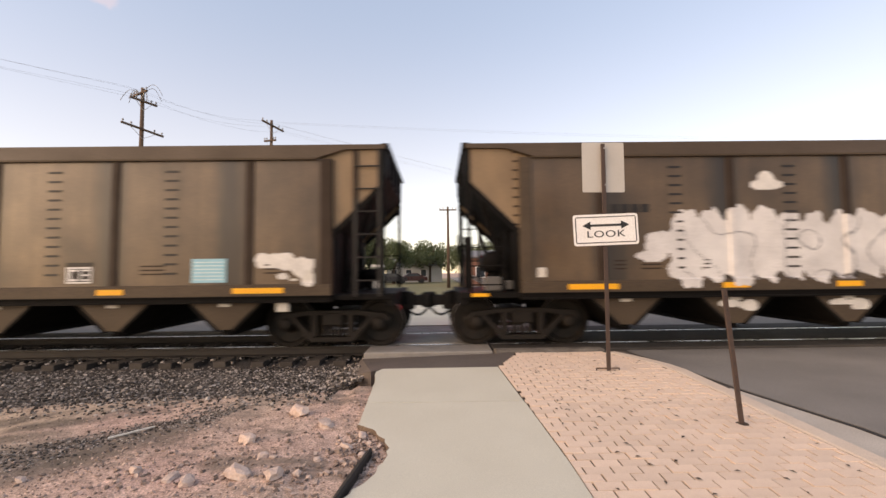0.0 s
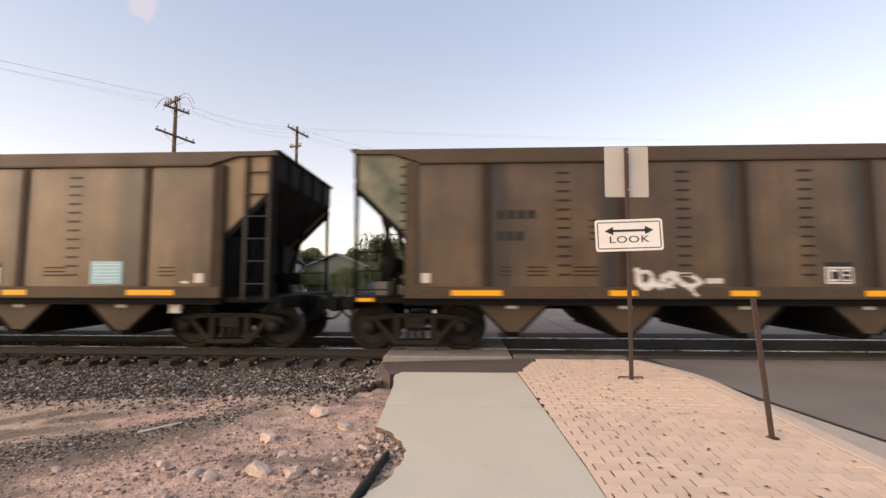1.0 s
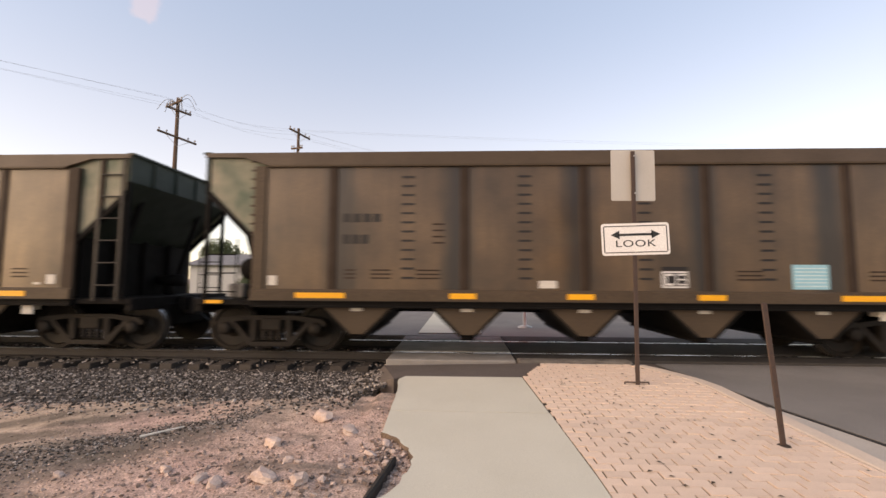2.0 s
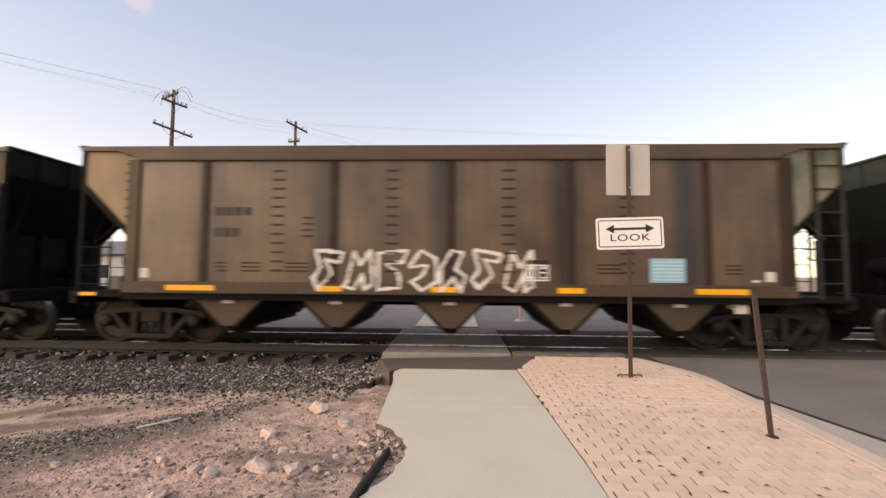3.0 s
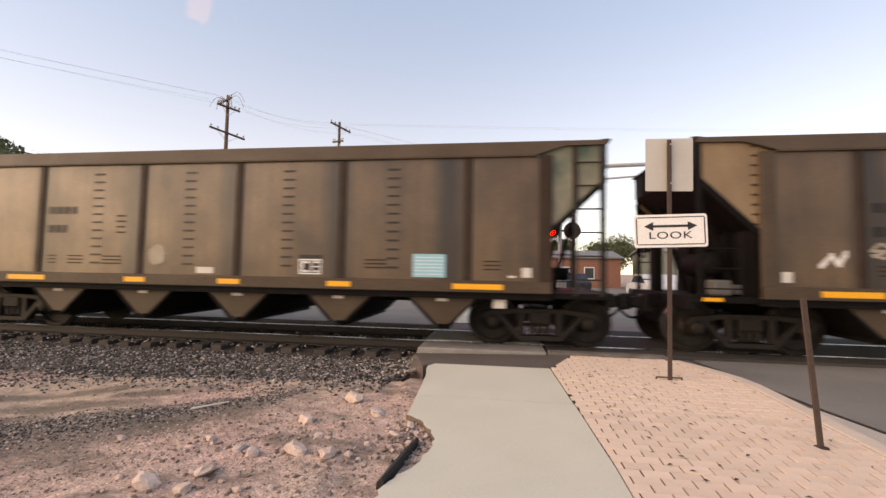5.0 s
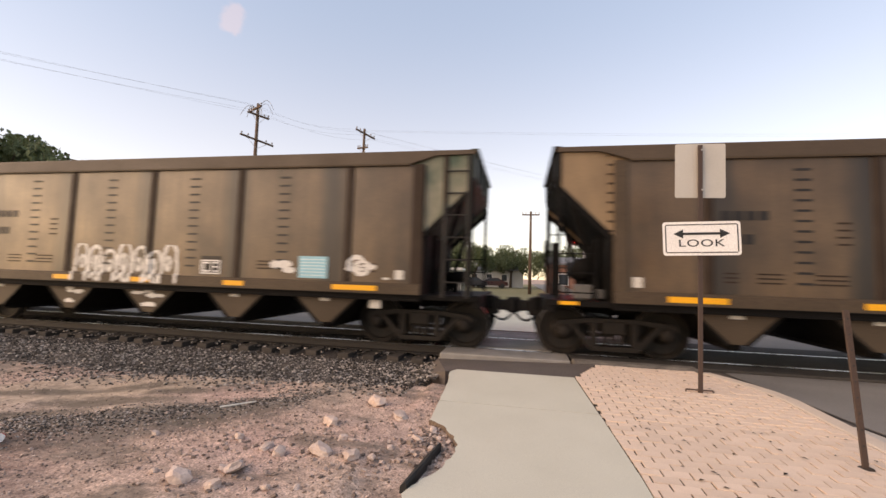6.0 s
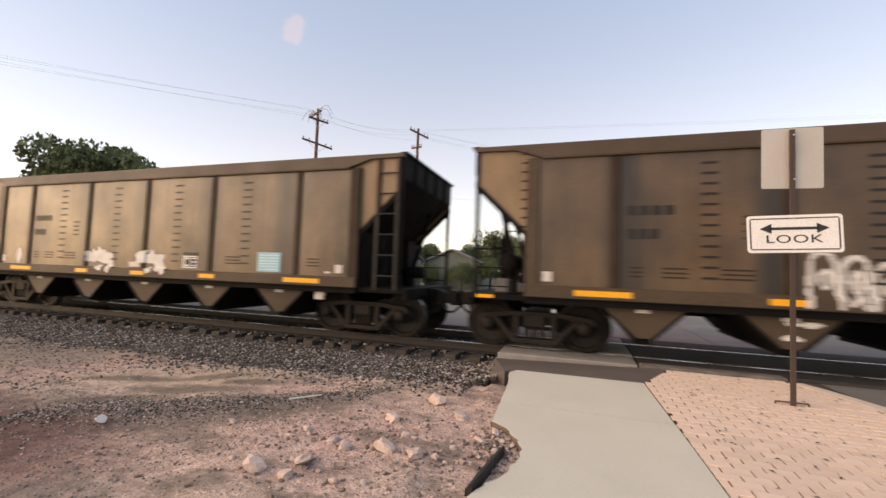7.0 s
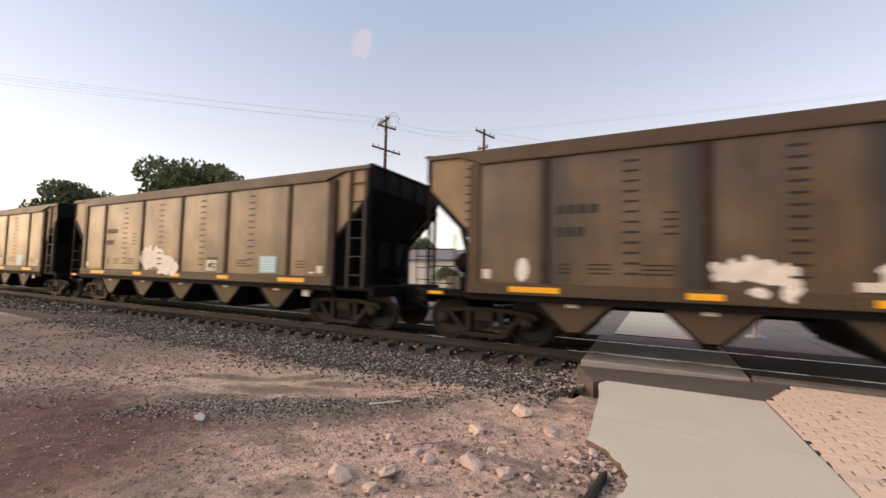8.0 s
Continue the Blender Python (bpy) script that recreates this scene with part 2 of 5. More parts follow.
GRASS = material("dry_grass", (0.17, 0.17, 0.085), 0.95, other=(0.24, 0.20, 0.12), scale=0.6, amount=0.9, grain=25, grain_amount=0.35, bump=0.6, bump_scale=40, spec=0.15)
ROCK = material("pink_rock", (0.43, 0.315, 0.27), 0.9, other=(0.62, 0.51, 0.45), scale=9, amount=0.9, grain=60, bump=0.5, bump_scale=50, by_object=0.12)
RED_LAMP = glow("red_signal_lamp", (1.0, 0.006, 0.004), 60.0)
RED_DIM = material("red_lens", (0.30, 0.01, 0.012), 0.2, bump=0)
RED_PAPER = material("red_cup", (0.5, 0.05, 0.05), 0.6, bump=0.02)


def dirt_material():
    m = material("dirt", (0.475, 0.315, 0.265), 0.95, other=(0.39, 0.315, 0.25), scale=0.55, amount=1.0, grain=70, grain_amount=0.5, bump=1.0, bump_scale=38, spec=0.1)
    n, l = m.node_tree.nodes, m.node_tree.links
    b = n["Principled BSDF"]
    old = b.inputs["Base Color"].links[0].from_socket
    co = n.new("ShaderNodeTexCoord")
    mp = n.new("ShaderNodeMapping")
    mp.inputs["Scale"].default_value = (0.55, 1.3, 1)
    mp.inputs["Rotation"].default_value = (0, 0, -0.35)
    l.new(co.outputs["Object"], mp.inputs["Vector"])
    no = n.new("ShaderNodeTexNoise")
    no.inputs["Scale"].default_value = 1.6
    no.inputs["Distortion"].default_value = 0.3
    no.inputs["Detail"].default_value = 11
    no.inputs["Roughness"].default_value = 0.72
    l.new(mp.outputs["Vector"], no.inputs["Vector"])
    r = n.new("ShaderNodeMapRange")
    r.inputs["From Min"].default_value, r.inputs["From Max"].default_value = 0.49, 0.58
    r.inputs["To Max"].default_value = 0.8
    l.new(no.outputs["Fac"], r.inputs["Value"])
    mx = n.new("ShaderNodeMix")
    mx.data_type = "RGBA"
    l.new(r.outputs["Result"], mx.inputs["Factor"])
    l.new(old, mx.inputs["A"])
    mx.inputs["B"].default_value = (0.17, 0.138, 0.112, 1)
    sp = n.new("ShaderNodeTexVoronoi")
    sp.inputs["Scale"].default_value = 28
    l.new(co.outputs["Object"], sp.inputs["Vector"])
    s2 = n.new("ShaderNodeMapRange")
    s2.inputs["From Min"].default_value, s2.inputs["From Max"].default_value = 0.16, 0.10
    s2.inputs["To Max"].default_value = 0.6
    l.new(sp.outputs["Distance"], s2.inputs["Value"])
    m2 = n.new("ShaderNodeMix")
    m2.data_type = "RGBA"
    l.new(s2.outputs["Result"], m2.inputs["Factor"])
    l.new(mx.outputs["Result"], m2.inputs["A"])
    grey = n.new("ShaderNodeRGBToBW")
    l.new(sp.outputs["Color"], grey.inputs["Color"])
    gr = n.new("ShaderNodeMapRange")
    gr.inputs["To Min"].default_value, gr.inputs["To Max"].default_value = 0.05, 0.34
    l.new(grey.outputs["Val"], gr.inputs["Value"])
    l.new(gr.outputs["Result"], m2.inputs["B"])
    # a bare tan drift of sand, and grey grit taking over further along the track

    def patch(centre, turn, half, low, high, top):
        """An oval with a ragged rim."""
        mp = n.new("ShaderNodeMapping")
        mp.vector_type = "TEXTURE"
        mp.inputs["Location"].default_value = (*centre, 0)
        mp.inputs["Rotation"].default_value = (0, 0, radians(turn))
        mp.inputs["Scale"].default_value = (*half, 1e6)
        l.new(co.outputs["Object"], mp.inputs["Vector"])
        ln = n.new("ShaderNodeVectorMath")
        ln.operation = "LENGTH"
        l.new(mp.outputs["Vector"], ln.inputs[0])
        ad = n.new("ShaderNodeMath")
        ad.operation = "MULTIPLY_ADD"
        l.new(no.outputs["Fac"], ad.inputs[0])
        ad.inputs[1].default_value = 1.1
        l.new(ln.outputs["Value"], ad.inputs[2])
        out = n.new("ShaderNodeMapRange")
        out.interpolation_type = "SMOOTHSTEP"
        out.inputs["From Min"].default_value, out.inputs["From Max"].default_value = high + 0.55, low + 0.55
        out.inputs["To Max"].default_value = top
        l.new(ad.outputs["Value"], out.inputs["Value"])
        return out

    def laid(under, mask, colour):
        mx = n.new("ShaderNodeMix")
        mx.data_type = "RGBA"
        l.new(mask.outputs["Result"], mx.inputs["Factor"])
        l.new(under.outputs["Result"], mx.inputs["A"])
        mx.inputs["B"].default_value = (*colour, 1)
        return mx

    drift = laid(m2, patch((-4.75, 4.15), 30, (2.1, 0.62), 0.8, 1.15, 0.7), (0.43, 0.335, 0.255))
    for centre, turn, half in (((-4.6, 3.95), 30, (0.5, 0.15)), ((-4.95, 2.85), 30, (0.6, 0.16)), ((-4.0, 3.85), 20, (0.4, 0.14)), ((-4.4, 3.4), 15, (0.7, 0.14)), ((-5.6, 3.5), 20, (0.7, 0.14))):
        drift = laid(drift, patch(centre, turn, half, 0.5, 1.5, 0.85), (0.14, 0.115, 0.092))
    strip = laid(drift, patch((-3.75, 2.75), 32, (1.9, 0.52), 0.65, 1.2, 0.75), (0.12, 0.102, 0.085))
    grit_far = laid(strip, patch((-13.0, 3.2), 8, (6.0, 2.6), 0.75, 1.15, 0.8), (0.16, 0.135, 0.112))
    # dark red-brown patch with a ragged rim
    dark_oval = n.new("ShaderNodeMapping")
    dark_oval.inputs["Location"].default_value = (2.35, -0.95, 0)
    dark_oval.inputs["Scale"].default_value = (0.43, 0.78, 0)
    l.new(co.outputs["Object"], dark_oval.inputs["Vector"])
    reach = n.new("ShaderNodeVectorMath")
    reach.operation = "LENGTH"
    l.new(dark_oval.outputs["Vector"], reach.inputs[0])
    rim = n.new("ShaderNodeMath")
    rim.operation = "MULTIPLY_ADD"
    l.new(no.outputs["Fac"], rim.inputs[0])
    rim.inputs[1].default_value = 1.6
    l.new(reach.outputs["Value"], rim.inputs[2])
    dark_red = n.new("ShaderNodeMapRange")
    dark_red.interpolation_type = "SMOOTHSTEP"
    dark_red.inputs["From Min"].default_value, dark_red.inputs["From Max"].default_value = 2.1, 1.3
    dark_red.inputs["To Max"].default_value = 0.9
    l.new(rim.outputs["Value"], dark_red.inputs["Value"])
    m3 = n.new("ShaderNodeMix")
    m3.data_type = "RGBA"
    l.new(dark_red.outputs["Result"], m3.inputs["Factor"])
    l.new(grit_far.outputs["Result"], m3.inputs["A"])
    m3.inputs["B"].default_value = (0.098, 0.052, 0.047, 1)
    # trodden mottling a hand's width across
    mot = n.new("ShaderNodeTexNoise")
    mot.inputs["Scale"].default_value = 8.0
    mot.inputs["Detail"].default_value = 9
    mot.inputs["Roughness"].default_value = 0.7
    l.new(co.outputs["Object"], mot.inputs["Vector"])
    lift = n.new("ShaderNodeMapRange")
    lift.inputs["From Min"].default_value, lift.inputs["From Max"].default_value = 0.33, 0.67
    lift.inputs["To Min"].default_value, lift.inputs["To Max"].default_value = 0.74, 1.46
    l.new(mot.outputs["Fac"], lift.inputs["Value"])
    tone = n.new("ShaderNodeHueSaturation")
    l.new(lift.outputs["Result"], tone.inputs["Value"])
    l.new(m3.outputs["Result"], tone.inputs["Color"])
    l.new(tone.outputs["Color"], b.inputs["Base Color"])
    return m


DIRT = dirt_material()
STONE = material("ballast_stone", (0.145, 0.127, 0.112), 0.9, other=(0.08, 0.070, 0.063), scale=14, amount=0.9, grain=60, bump=0.3, spec=0.15)
GRIT = material("dirt_grit", (0.28, 0.21, 0.175), 0.9, other=(0.18, 0.14, 0.12), scale=14, amount=0.9, grain=60, bump=0.2, spec=0.15)


def shade_by_stone(m, low, high, power):
    """Each loose stone takes its own shade."""
    n, l = m.node_tree.nodes, m.node_tree.links
    g = n.new("ShaderNodeNewGeometry")
    p = n.new("ShaderNodeMath")
    p.operation = "POWER"
    p.inputs[1].default_value = power
    l.new(g.outputs["Random Per Island"], p.inputs[0])
    r = n.new("ShaderNodeMapRange")
    r.inputs["To Min"].default_value, r.inputs["To Max"].default_value = low, high
    l.new(p.outputs["Value"], r.inputs["Value"])
    h = n.new("ShaderNodeHueSaturation")
    l.new(n["Principled BSDF"].inputs["Base Color"].links[0].from_socket, h.inputs["Color"])
    l.new(r.outputs["Result"], h.inputs["Value"])
    l.new(h.outputs["Color"], n["Principled BSDF"].inputs["Base Color"])


shade_by_stone(STONE, 0.3, 4.6, 2.4)
shade_by_stone(GRIT, 0.7, 2.6, 2.0)


# ---- mesh helpers ----
def box(bm, x0, x1, y0, y1, z0, z1, bevel=0.0):
    made = bmesh.ops.create_cube(bm, size=1.0)["verts"]
    for v in made:
        v.co = Vector(((x0 + x1) / 2 + v.co.x * (x1 - x0), (y0 + y1) / 2 + v.co.y * (y1 - y0), (z0 + z1) / 2 + v.co.z * (z1 - z0)))
    if bevel:
        edges = list({e for v in made for e in v.link_edges})
        bmesh.ops.bevel(bm, geom=edges, offset=bevel, segments=1, affect="EDGES")
    return bm


def prism(bm, section, axis, a, b):
    """A section of (p, q) points drawn out from a to b along an axis; p, q are the other two axes in order."""
    def at(p, q, r):
        return (r, p, q) if axis == "x" else (p, r, q) if axis == "y" else (p, q, r)
    lo = [bm.verts.new(at(p, q, a)) for p, q in section]
    hi = [bm.verts.new(at(p, q, b)) for p, q in section]
    k = len(section)
    bm.faces.new(lo)
    bm.faces.new(hi[::-1])
    for i in range(k):
        bm.faces.new((lo[i], hi[i], hi[(i + 1) % k], lo[(i + 1) % k]))
    bmesh.ops.recalc_face_normals(bm, faces=bm.faces)
    return bm


def rod(bm, p0, p1, r0, r1=None, n=8):
    p0, p1 = Vector(p0), Vector(p1)
    r1 = r0 if r1 is None else r1
    q = (p1 - p0).to_track_quat("Z", "Y")
    rings = []
    for p, r in ((p0, r0), (p1, r1)):
        rings.append([bm.verts.new(p + q @ Vector((r * math.cos(2 * math.pi * i / n), r * math.sin(2 * math.pi * i / n), 0))) for i in range(n)])
    bm.faces.new(rings[0][::-1])
    bm.faces.new(rings[1])
    for i in range(n):
        bm.faces.new((rings[0][i], rings[0][(i + 1) % n], rings[1][(i + 1) % n], rings[1][i]))
    return bm


def lathe(bm, profile, n=24, axis="y", centre=(0, 0, 0)):
    """profile: (along, radius) points; a closed turned body."""
    rings = []
    for a, r in profile:
        ring = []
        for i in range(n):
            c, s = math.cos(2 * math.pi * i / n) * r, math.sin(2 * math.pi * i / n) * r
            co = (c, a, s) if axis == "y" else (a, c, s) if axis == "x" else (c, s, a)
            ring.append(bm.verts.new(Vector(co) + Vector(centre)))
        rings.append(ring)
    for one, two in zip(rings, rings[1:]):
        for i in range(n):
            bm.faces.new((one[i], one[(i + 1) % n], two[(i + 1) % n], two[i]))
    bm.faces.new(rings[0])
    bm.faces.new(rings[-1])
    bmesh.ops.recalc_face_normals(bm, faces=bm.faces)
    return bm


def finish(name, bm, mat, smooth=False):
    me = bpy.data.meshes.new(name)
    if smooth:
        for f in bm.faces:
            f.smooth = True
    bm.to_mesh(me)
    bm.free()
    for one in mat if isinstance(mat, (list, tuple)) else (mat,):
        me.materials.append(one)
    return me


def part(name, bm, mat, parent, label="", smooth=False):
    ob = new(name, bm if isinstance(bm, bpy.types.Mesh) else finish(name, bm, mat, smooth))
    ob.parent = parent
    return tagged(ob, label) if label else ob


def thing(name, label, category, at=None, group="", kind=""):
    ob = new(name)
    ob.empty_display_size = 0.2
    if at is not None:
        ob.matrix_basis = at
    return tagged(ob, label, category, group, kind)


def solid(name, bm, mat, label, category, group="", kind="", at=None, smooth=False):
    ob = new(name, finish(name, bm, mat, smooth))
    if at is not None:
        ob.matrix_basis = at
    return tagged(ob, label, category, group, kind)


def B():
    return bmesh.new()


# ---- ground ----
def level(y):
    """Height of the paved walk, which climbs a little towards the track."""
    return min(max(0.035 * (y - 2.9), -0.03), 0.075)


def dirt_height(x, y):
    z = -0.03 - 0.035 * min(max(-0.9 - x, 0), 4.5)
    if x > -0.35:
        z = -0.13
    elif x > -1.0 and 1.5 < y < 5.0:
        z = level(y) - 0.045
    if x < -0.35 and y < 6:
        z += 0.035 * noise.noise((x * 1.1, y * 1.1, 3)) + 0.012 * noise.noise((x * 5, y * 5, 9))
    if y <= 1.5 and x > -1.4:
        z = -0.10
    if y > 4.6:
        z = min(z, -0.12) - 0.25 * min(max((y - 4.6) / 1.3, 0), 1)
    if y > 10.5 or x > 1.5:
        z = -0.14
    return z


def grid_lines(near, far, step):
    out = list(np.arange(near[0], near[1] + 1e-6, step))
    d, a, b = step, near[0], near[1]
    low, high = [], []
    while a > -far:
        d *= 1.35
        a -= d
        low.append(a)
    d = step
    while b < far:
        d *= 1.35
        b += d
        high.append(b)
    return low[::-1] + out + high


def build_ground():
    xs, ys = grid_lines((-8.0, -0.3), 900, 0.07), grid_lines((1.0, 6.2), 900, 0.07)
    verts = [(x, y, dirt_height(x, y)) for y in ys for x in xs]
    w = len(xs)
    faces = [(j * w + i, j * w + i + 1, (j + 1) * w + i + 1, (j + 1) * w + i) for j in range(len(ys) - 1) for i in range(w - 1)]
    me = bpy.data.meshes.new("ground")
    me.from_pydata(verts, [], faces)
    me.materials.append(DIRT)
    for p in me.polygons:
        p.use_smooth = True
    return tagged(new("ground", me), "bare pinkish dirt with grey gravelly patches", "ground", kind="structure")


build_ground()


BALLAST = [(4.15, -0.27), (4.7, -0.205), (5.3, -0.185), (5.9, -0.195), (6.5, -0.245), (6.9, -0.28), (7.3, -0.26), (8.25, -0.20), (9.2, -0.20), (9.7, -0.18), (10.4, -0.24), (11.2, -0.30)]


def build_ballast():
    """The gravel shoulder beside and under the track."""
    xs = np.concatenate([np.arange(-120, -14, 2.0), np.arange(-14, -1.2, 0.12), [-1.2]])
    prof = BALLAST
    verts, faces = [], []
    for x in xs:
        for y, z in prof:
            verts.append((float(x), y + 0.12 * noise.noise((x * 0.7, y, 1)), z + 0.022 * noise.noise((x * 2, y * 3, 5))))
    w = len(prof)
    for i in range(len(xs) - 1):
        for j in range(w - 1):
            faces.append((i * w + j, (i + 1) * w + j, (i + 1) * w + j + 1, i * w + j + 1))
    me = bpy.data.meshes.new("ballast_bed")
    me.from_pydata(verts, [], faces)
    me.materials.append(GRAVEL)
    tagged(new("ballast_bed", me), "grey crushed stone bed under the track", "ballast", kind="structure")
    return


build_ballast()


def pebble_shape(seed, n=1):
    bm = B()
    bmesh.ops.create_icosphere(bm, subdivisions=n, radius=1.0)
    rnd = random.Random(seed)
    for v in bm.verts:
        v.co *= rnd.uniform(0.72, 1.2)
    out = [tuple(v.co) for v in bm.verts], [tuple(v.index for v in f.verts) for f in bm.faces]
    bm.free()
    return out


def scatter(name, label, category, places, mat, seed=1, flat=0.7):
    rnd = random.Random(seed)
    bm = B()
    bmesh.ops.create_cube(bm, size=1.6)
    base_v, base_f = [v.co.copy() for v in bm.verts], [tuple(v.index for v in f.verts) for f in bm.faces]
    bm.free()
    verts, faces = [], []
    for x, y, z, r in places:
        q = Euler((rnd.uniform(0, 6), rnd.uniform(0, 6), rnd.uniform(0, 6))).to_matrix()
        k = len(verts)
        sx, sy, sz = r * rnd.uniform(0.7, 1.3), r * rnd.uniform(0.7, 1.3), r * rnd.uniform(0.5, 0.9)
        for v in base_v:
            c = q @ Vector((v.x * sx * rnd.uniform(0.6, 1.1), v.y * sy * rnd.uniform(0.6, 1.1), v.z * sz * rnd.uniform(0.6, 1.1)))
            verts.append((x + c.x, y + c.y, z + c.z * flat))
        faces += [tuple(k + i for i in f) for f in base_f]
    me = bpy.data.meshes.new(name)
    me.from_pydata(verts, [], faces)
    me.materials.append(mat)
    return tagged(new(name, me), label, category, kind="stuff")


def build_stones():
    rnd = random.Random(4)
    places = []
    for _ in range(34000):
        x = -1.25 - 14 * rnd.random() ** 1.5
        y = 3.5 + 3.6 * rnd.random()
        edge = 4.75 + 0.6 * noise.noise((x * 0.6, 0, 2))
        if rnd.random() > 0.12 + (y - edge + 0.7) / 1.1 or y > 6.5 and rnd.random() < 0.6:
            continue
        z = max(float(np.interp(y, *zip(*BALLAST))) if y > 4.2 else -9, dirt_height(x, y))
        places.append((x, y, z + 0.006, rnd.uniform(0.007, 0.021) * (1.6 if rnd.random() < 0.1 else 1)))
    for _ in range(700):
        x, y = -1.08 - 0.55 * rnd.random() ** 1.3, 5.05 + 1.75 * rnd.random()
        places.append((x, y, -0.05 - 0.22 * (-1.08 - x) - (0.05 if y > 6.2 else 0.0), rnd.uniform(0.012, 0.034)))
    for _ in range(3600):
        f, d = rnd.random(), rnd.gauss(0, 0.22)
        x = -5.4 + 3.2 * f
        y = 2.05 + 1.85 * f + d + 0.12 * math.sin(f * 9)
        places.append((x, y, dirt_height(x, y) + 0.003, rnd.uniform(0.005, 0.014)))
    for _ in range(1800):
        places.append((-16 - 25 * rnd.random(), 5.2 + 1.9 * rnd.random(), -0.16, rnd.uniform(0.02, 0.045)))
    for _ in range(2500):
        places.append((-1.2 - 12 * rnd.random(), 7.0 + 2.6 * rnd.random(), -0.19, rnd.uniform(0.015, 0.036)))
    for _ in range(3000):
        x, y = -6.0 - 9 * rnd.random(), 1.6 + 2.6 * rnd.random()
        places.append((x, y, dirt_height(x, y) + 0.003, rnd.uniform(0.006, 0.018)))
    scatter("ballast_stones", "loose grey and tan crushed track stones", "gravel", places, STONE, 5)
    grit = []
    for _ in range(9000):
        x, y = -0.75 - 6.5 * rnd.random() ** 1.3, 1.2 + 3.4 * rnd.random()
        dense = noise.noise((x * 0.55 + y * 0.3, y * 1.1, 7))
        if dense < 0.0 and rnd.random() < 0.7:
            continue
        grit.append((x, y, dirt_height(x, y) + 0.002, rnd.uniform(0.003, 0.010) * (2.0 if rnd.random() < 0.05 else 1)))
    for _ in range(260):
        x, y = rnd.gauss(-0.62, 0.14), rnd.gauss(2.95, 0.22)
        grit.append((min(x, -0.43), y, dirt_height(min(x, -0.43), y) + 0.01, rnd.uniform(0.008, 0.028)))
    for _ in range(3200):
        x, y = -2.6 - 5.5 * rnd.random(), 0.9 + 2.2 * rnd.random()
        grit.append((x, y, dirt_height(x, y) + 0.002, rnd.uniform(0.003, 0.011) * (1.8 if rnd.random() < 0.06 else 1)))
    for _ in range(420):
        x, y = rnd.gauss(-1.6, 0.75), rnd.gauss(2.45, 0.6)
        if x < -0.8 and y > 1.4:
            grit.append((x, y, dirt_height(x, y) + 0.004, rnd.uniform(0.010, 0.024)))
    scatter("dirt_gravel", "small pink and grey gravel strewn on the dirt", "gravel", grit, GRIT, 6)


build_stones()


# ---- track ----
def build_track():
    track = thing("railway_track", "single standard-gauge track with rusty rails on dark timber ties", "railway track", kind="structure")
    bm = B()
    box(bm, -0.115, 0.115, 6.95, 9.56, -0.36, -0.175, 0.012)
    me = finish("tie", bm, TIE)
    rnd = random.Random(8)
    x = -62.0
    while x < 46:
        if not -1.25 < x < 16.5:
            ob = part("tie", me, TIE, track)
            ob.matrix_basis = pose(x + rnd.uniform(-0.03, 0.03), rnd.uniform(-0.05, 0.05), rnd.uniform(-0.012, 0.006), 0, 0, rnd.uniform(-1.0, 1.0))
        x += 0.51
    for y in (TRACK_Y - 0.7525, TRACK_Y + 0.7525):
        bm = B()
        sec = [(-0.075, -0.172), (0.075, -0.172), (0.075, -0.160), (0.010, -0.140), (0.010, -0.045), (0.036, -0.035), (0.036, -0.004), (-0.036, -0.004), (-0.036, -0.035), (-0.010, -0.045), (-0.010, -0.140), (-0.075, -0.160)]
        prism(bm, [(y + p, q) for p, q in sec], "x", -260, 260)
        rail = part("rail", bm, RAIL_RUST, track, "rusty steel rail")
        bm = B()
        prism(bm, [(y - 0.030, -0.0035), (y + 0.030, -0.0035), (y + 0.026, 0.0), (y - 0.026, 0.0)], "x", -260, 260)
        part("railhead", bm, RAIL_TOP, rail, "polished running surface of the rail")
        bm = B()
        for k in range(60):
            x = -31.0 + 0.51 * k
            if x < -1.4:
                for s in (-1, 1):
                    box(bm, x - 0.09, x + 0.09, y + s * 0.075 - 0.06, y + s * 0.075 + 0.06, -0.176, -0.155)
        part("tie_plates", bm, RAIL_RUST, rail, "rusty steel tie plates")


build_track()


# ---- crossing and pavement ----
def slab(section, z_of, thick, bevel=0.0):
    """A flat plate with an outline of (x, y) points, its top following z_of(y)."""
    bm = B()
    top = [bm.verts.new((x, y, z_of(y))) for x, y in section]
    low = [bm.verts.new((x, y, z_of(y) - thick)) for x, y in section]
    f = bm.faces.new(top)
    bm.faces.new(low[::-1])
    k = len(section)
    for i in range(k):
        bm.faces.new((top[i], low[i], low[(i + 1) % k], top[(i + 1) % k])).material_index = 1
    bmesh.ops.recalc_face_normals(bm, faces=bm.faces)
    if bevel:
        bmesh.ops.bevel(bm, geom=list(f.edges), offset=bevel, segments=2, affect="EDGES")
    return bm


def ragged(points, amount, step, seed):
    """The same line with small random breaks."""
    rnd = random.Random(seed)
    out = []
    for (x0, y0), (x1, y1) in zip(points, points[1:]):
        k = max(1, int(math.hypot(x1 - x0, y1 - y0) / step))
        for i in range(k):
            out.append((x0 + (x1 - x0) * i / k + rnd.uniform(-amount, amount), y0 + (y1 - y0) * i / k))
    return out + [points[-1]]


def walk_right(y):
    return 0.80 + 0.075 * min(max((5.25 - y) / 2.5, 0), 1) + (0.06 if y < 2.6 else 0.06 * max(0, (5.25 - y) / 2.65))


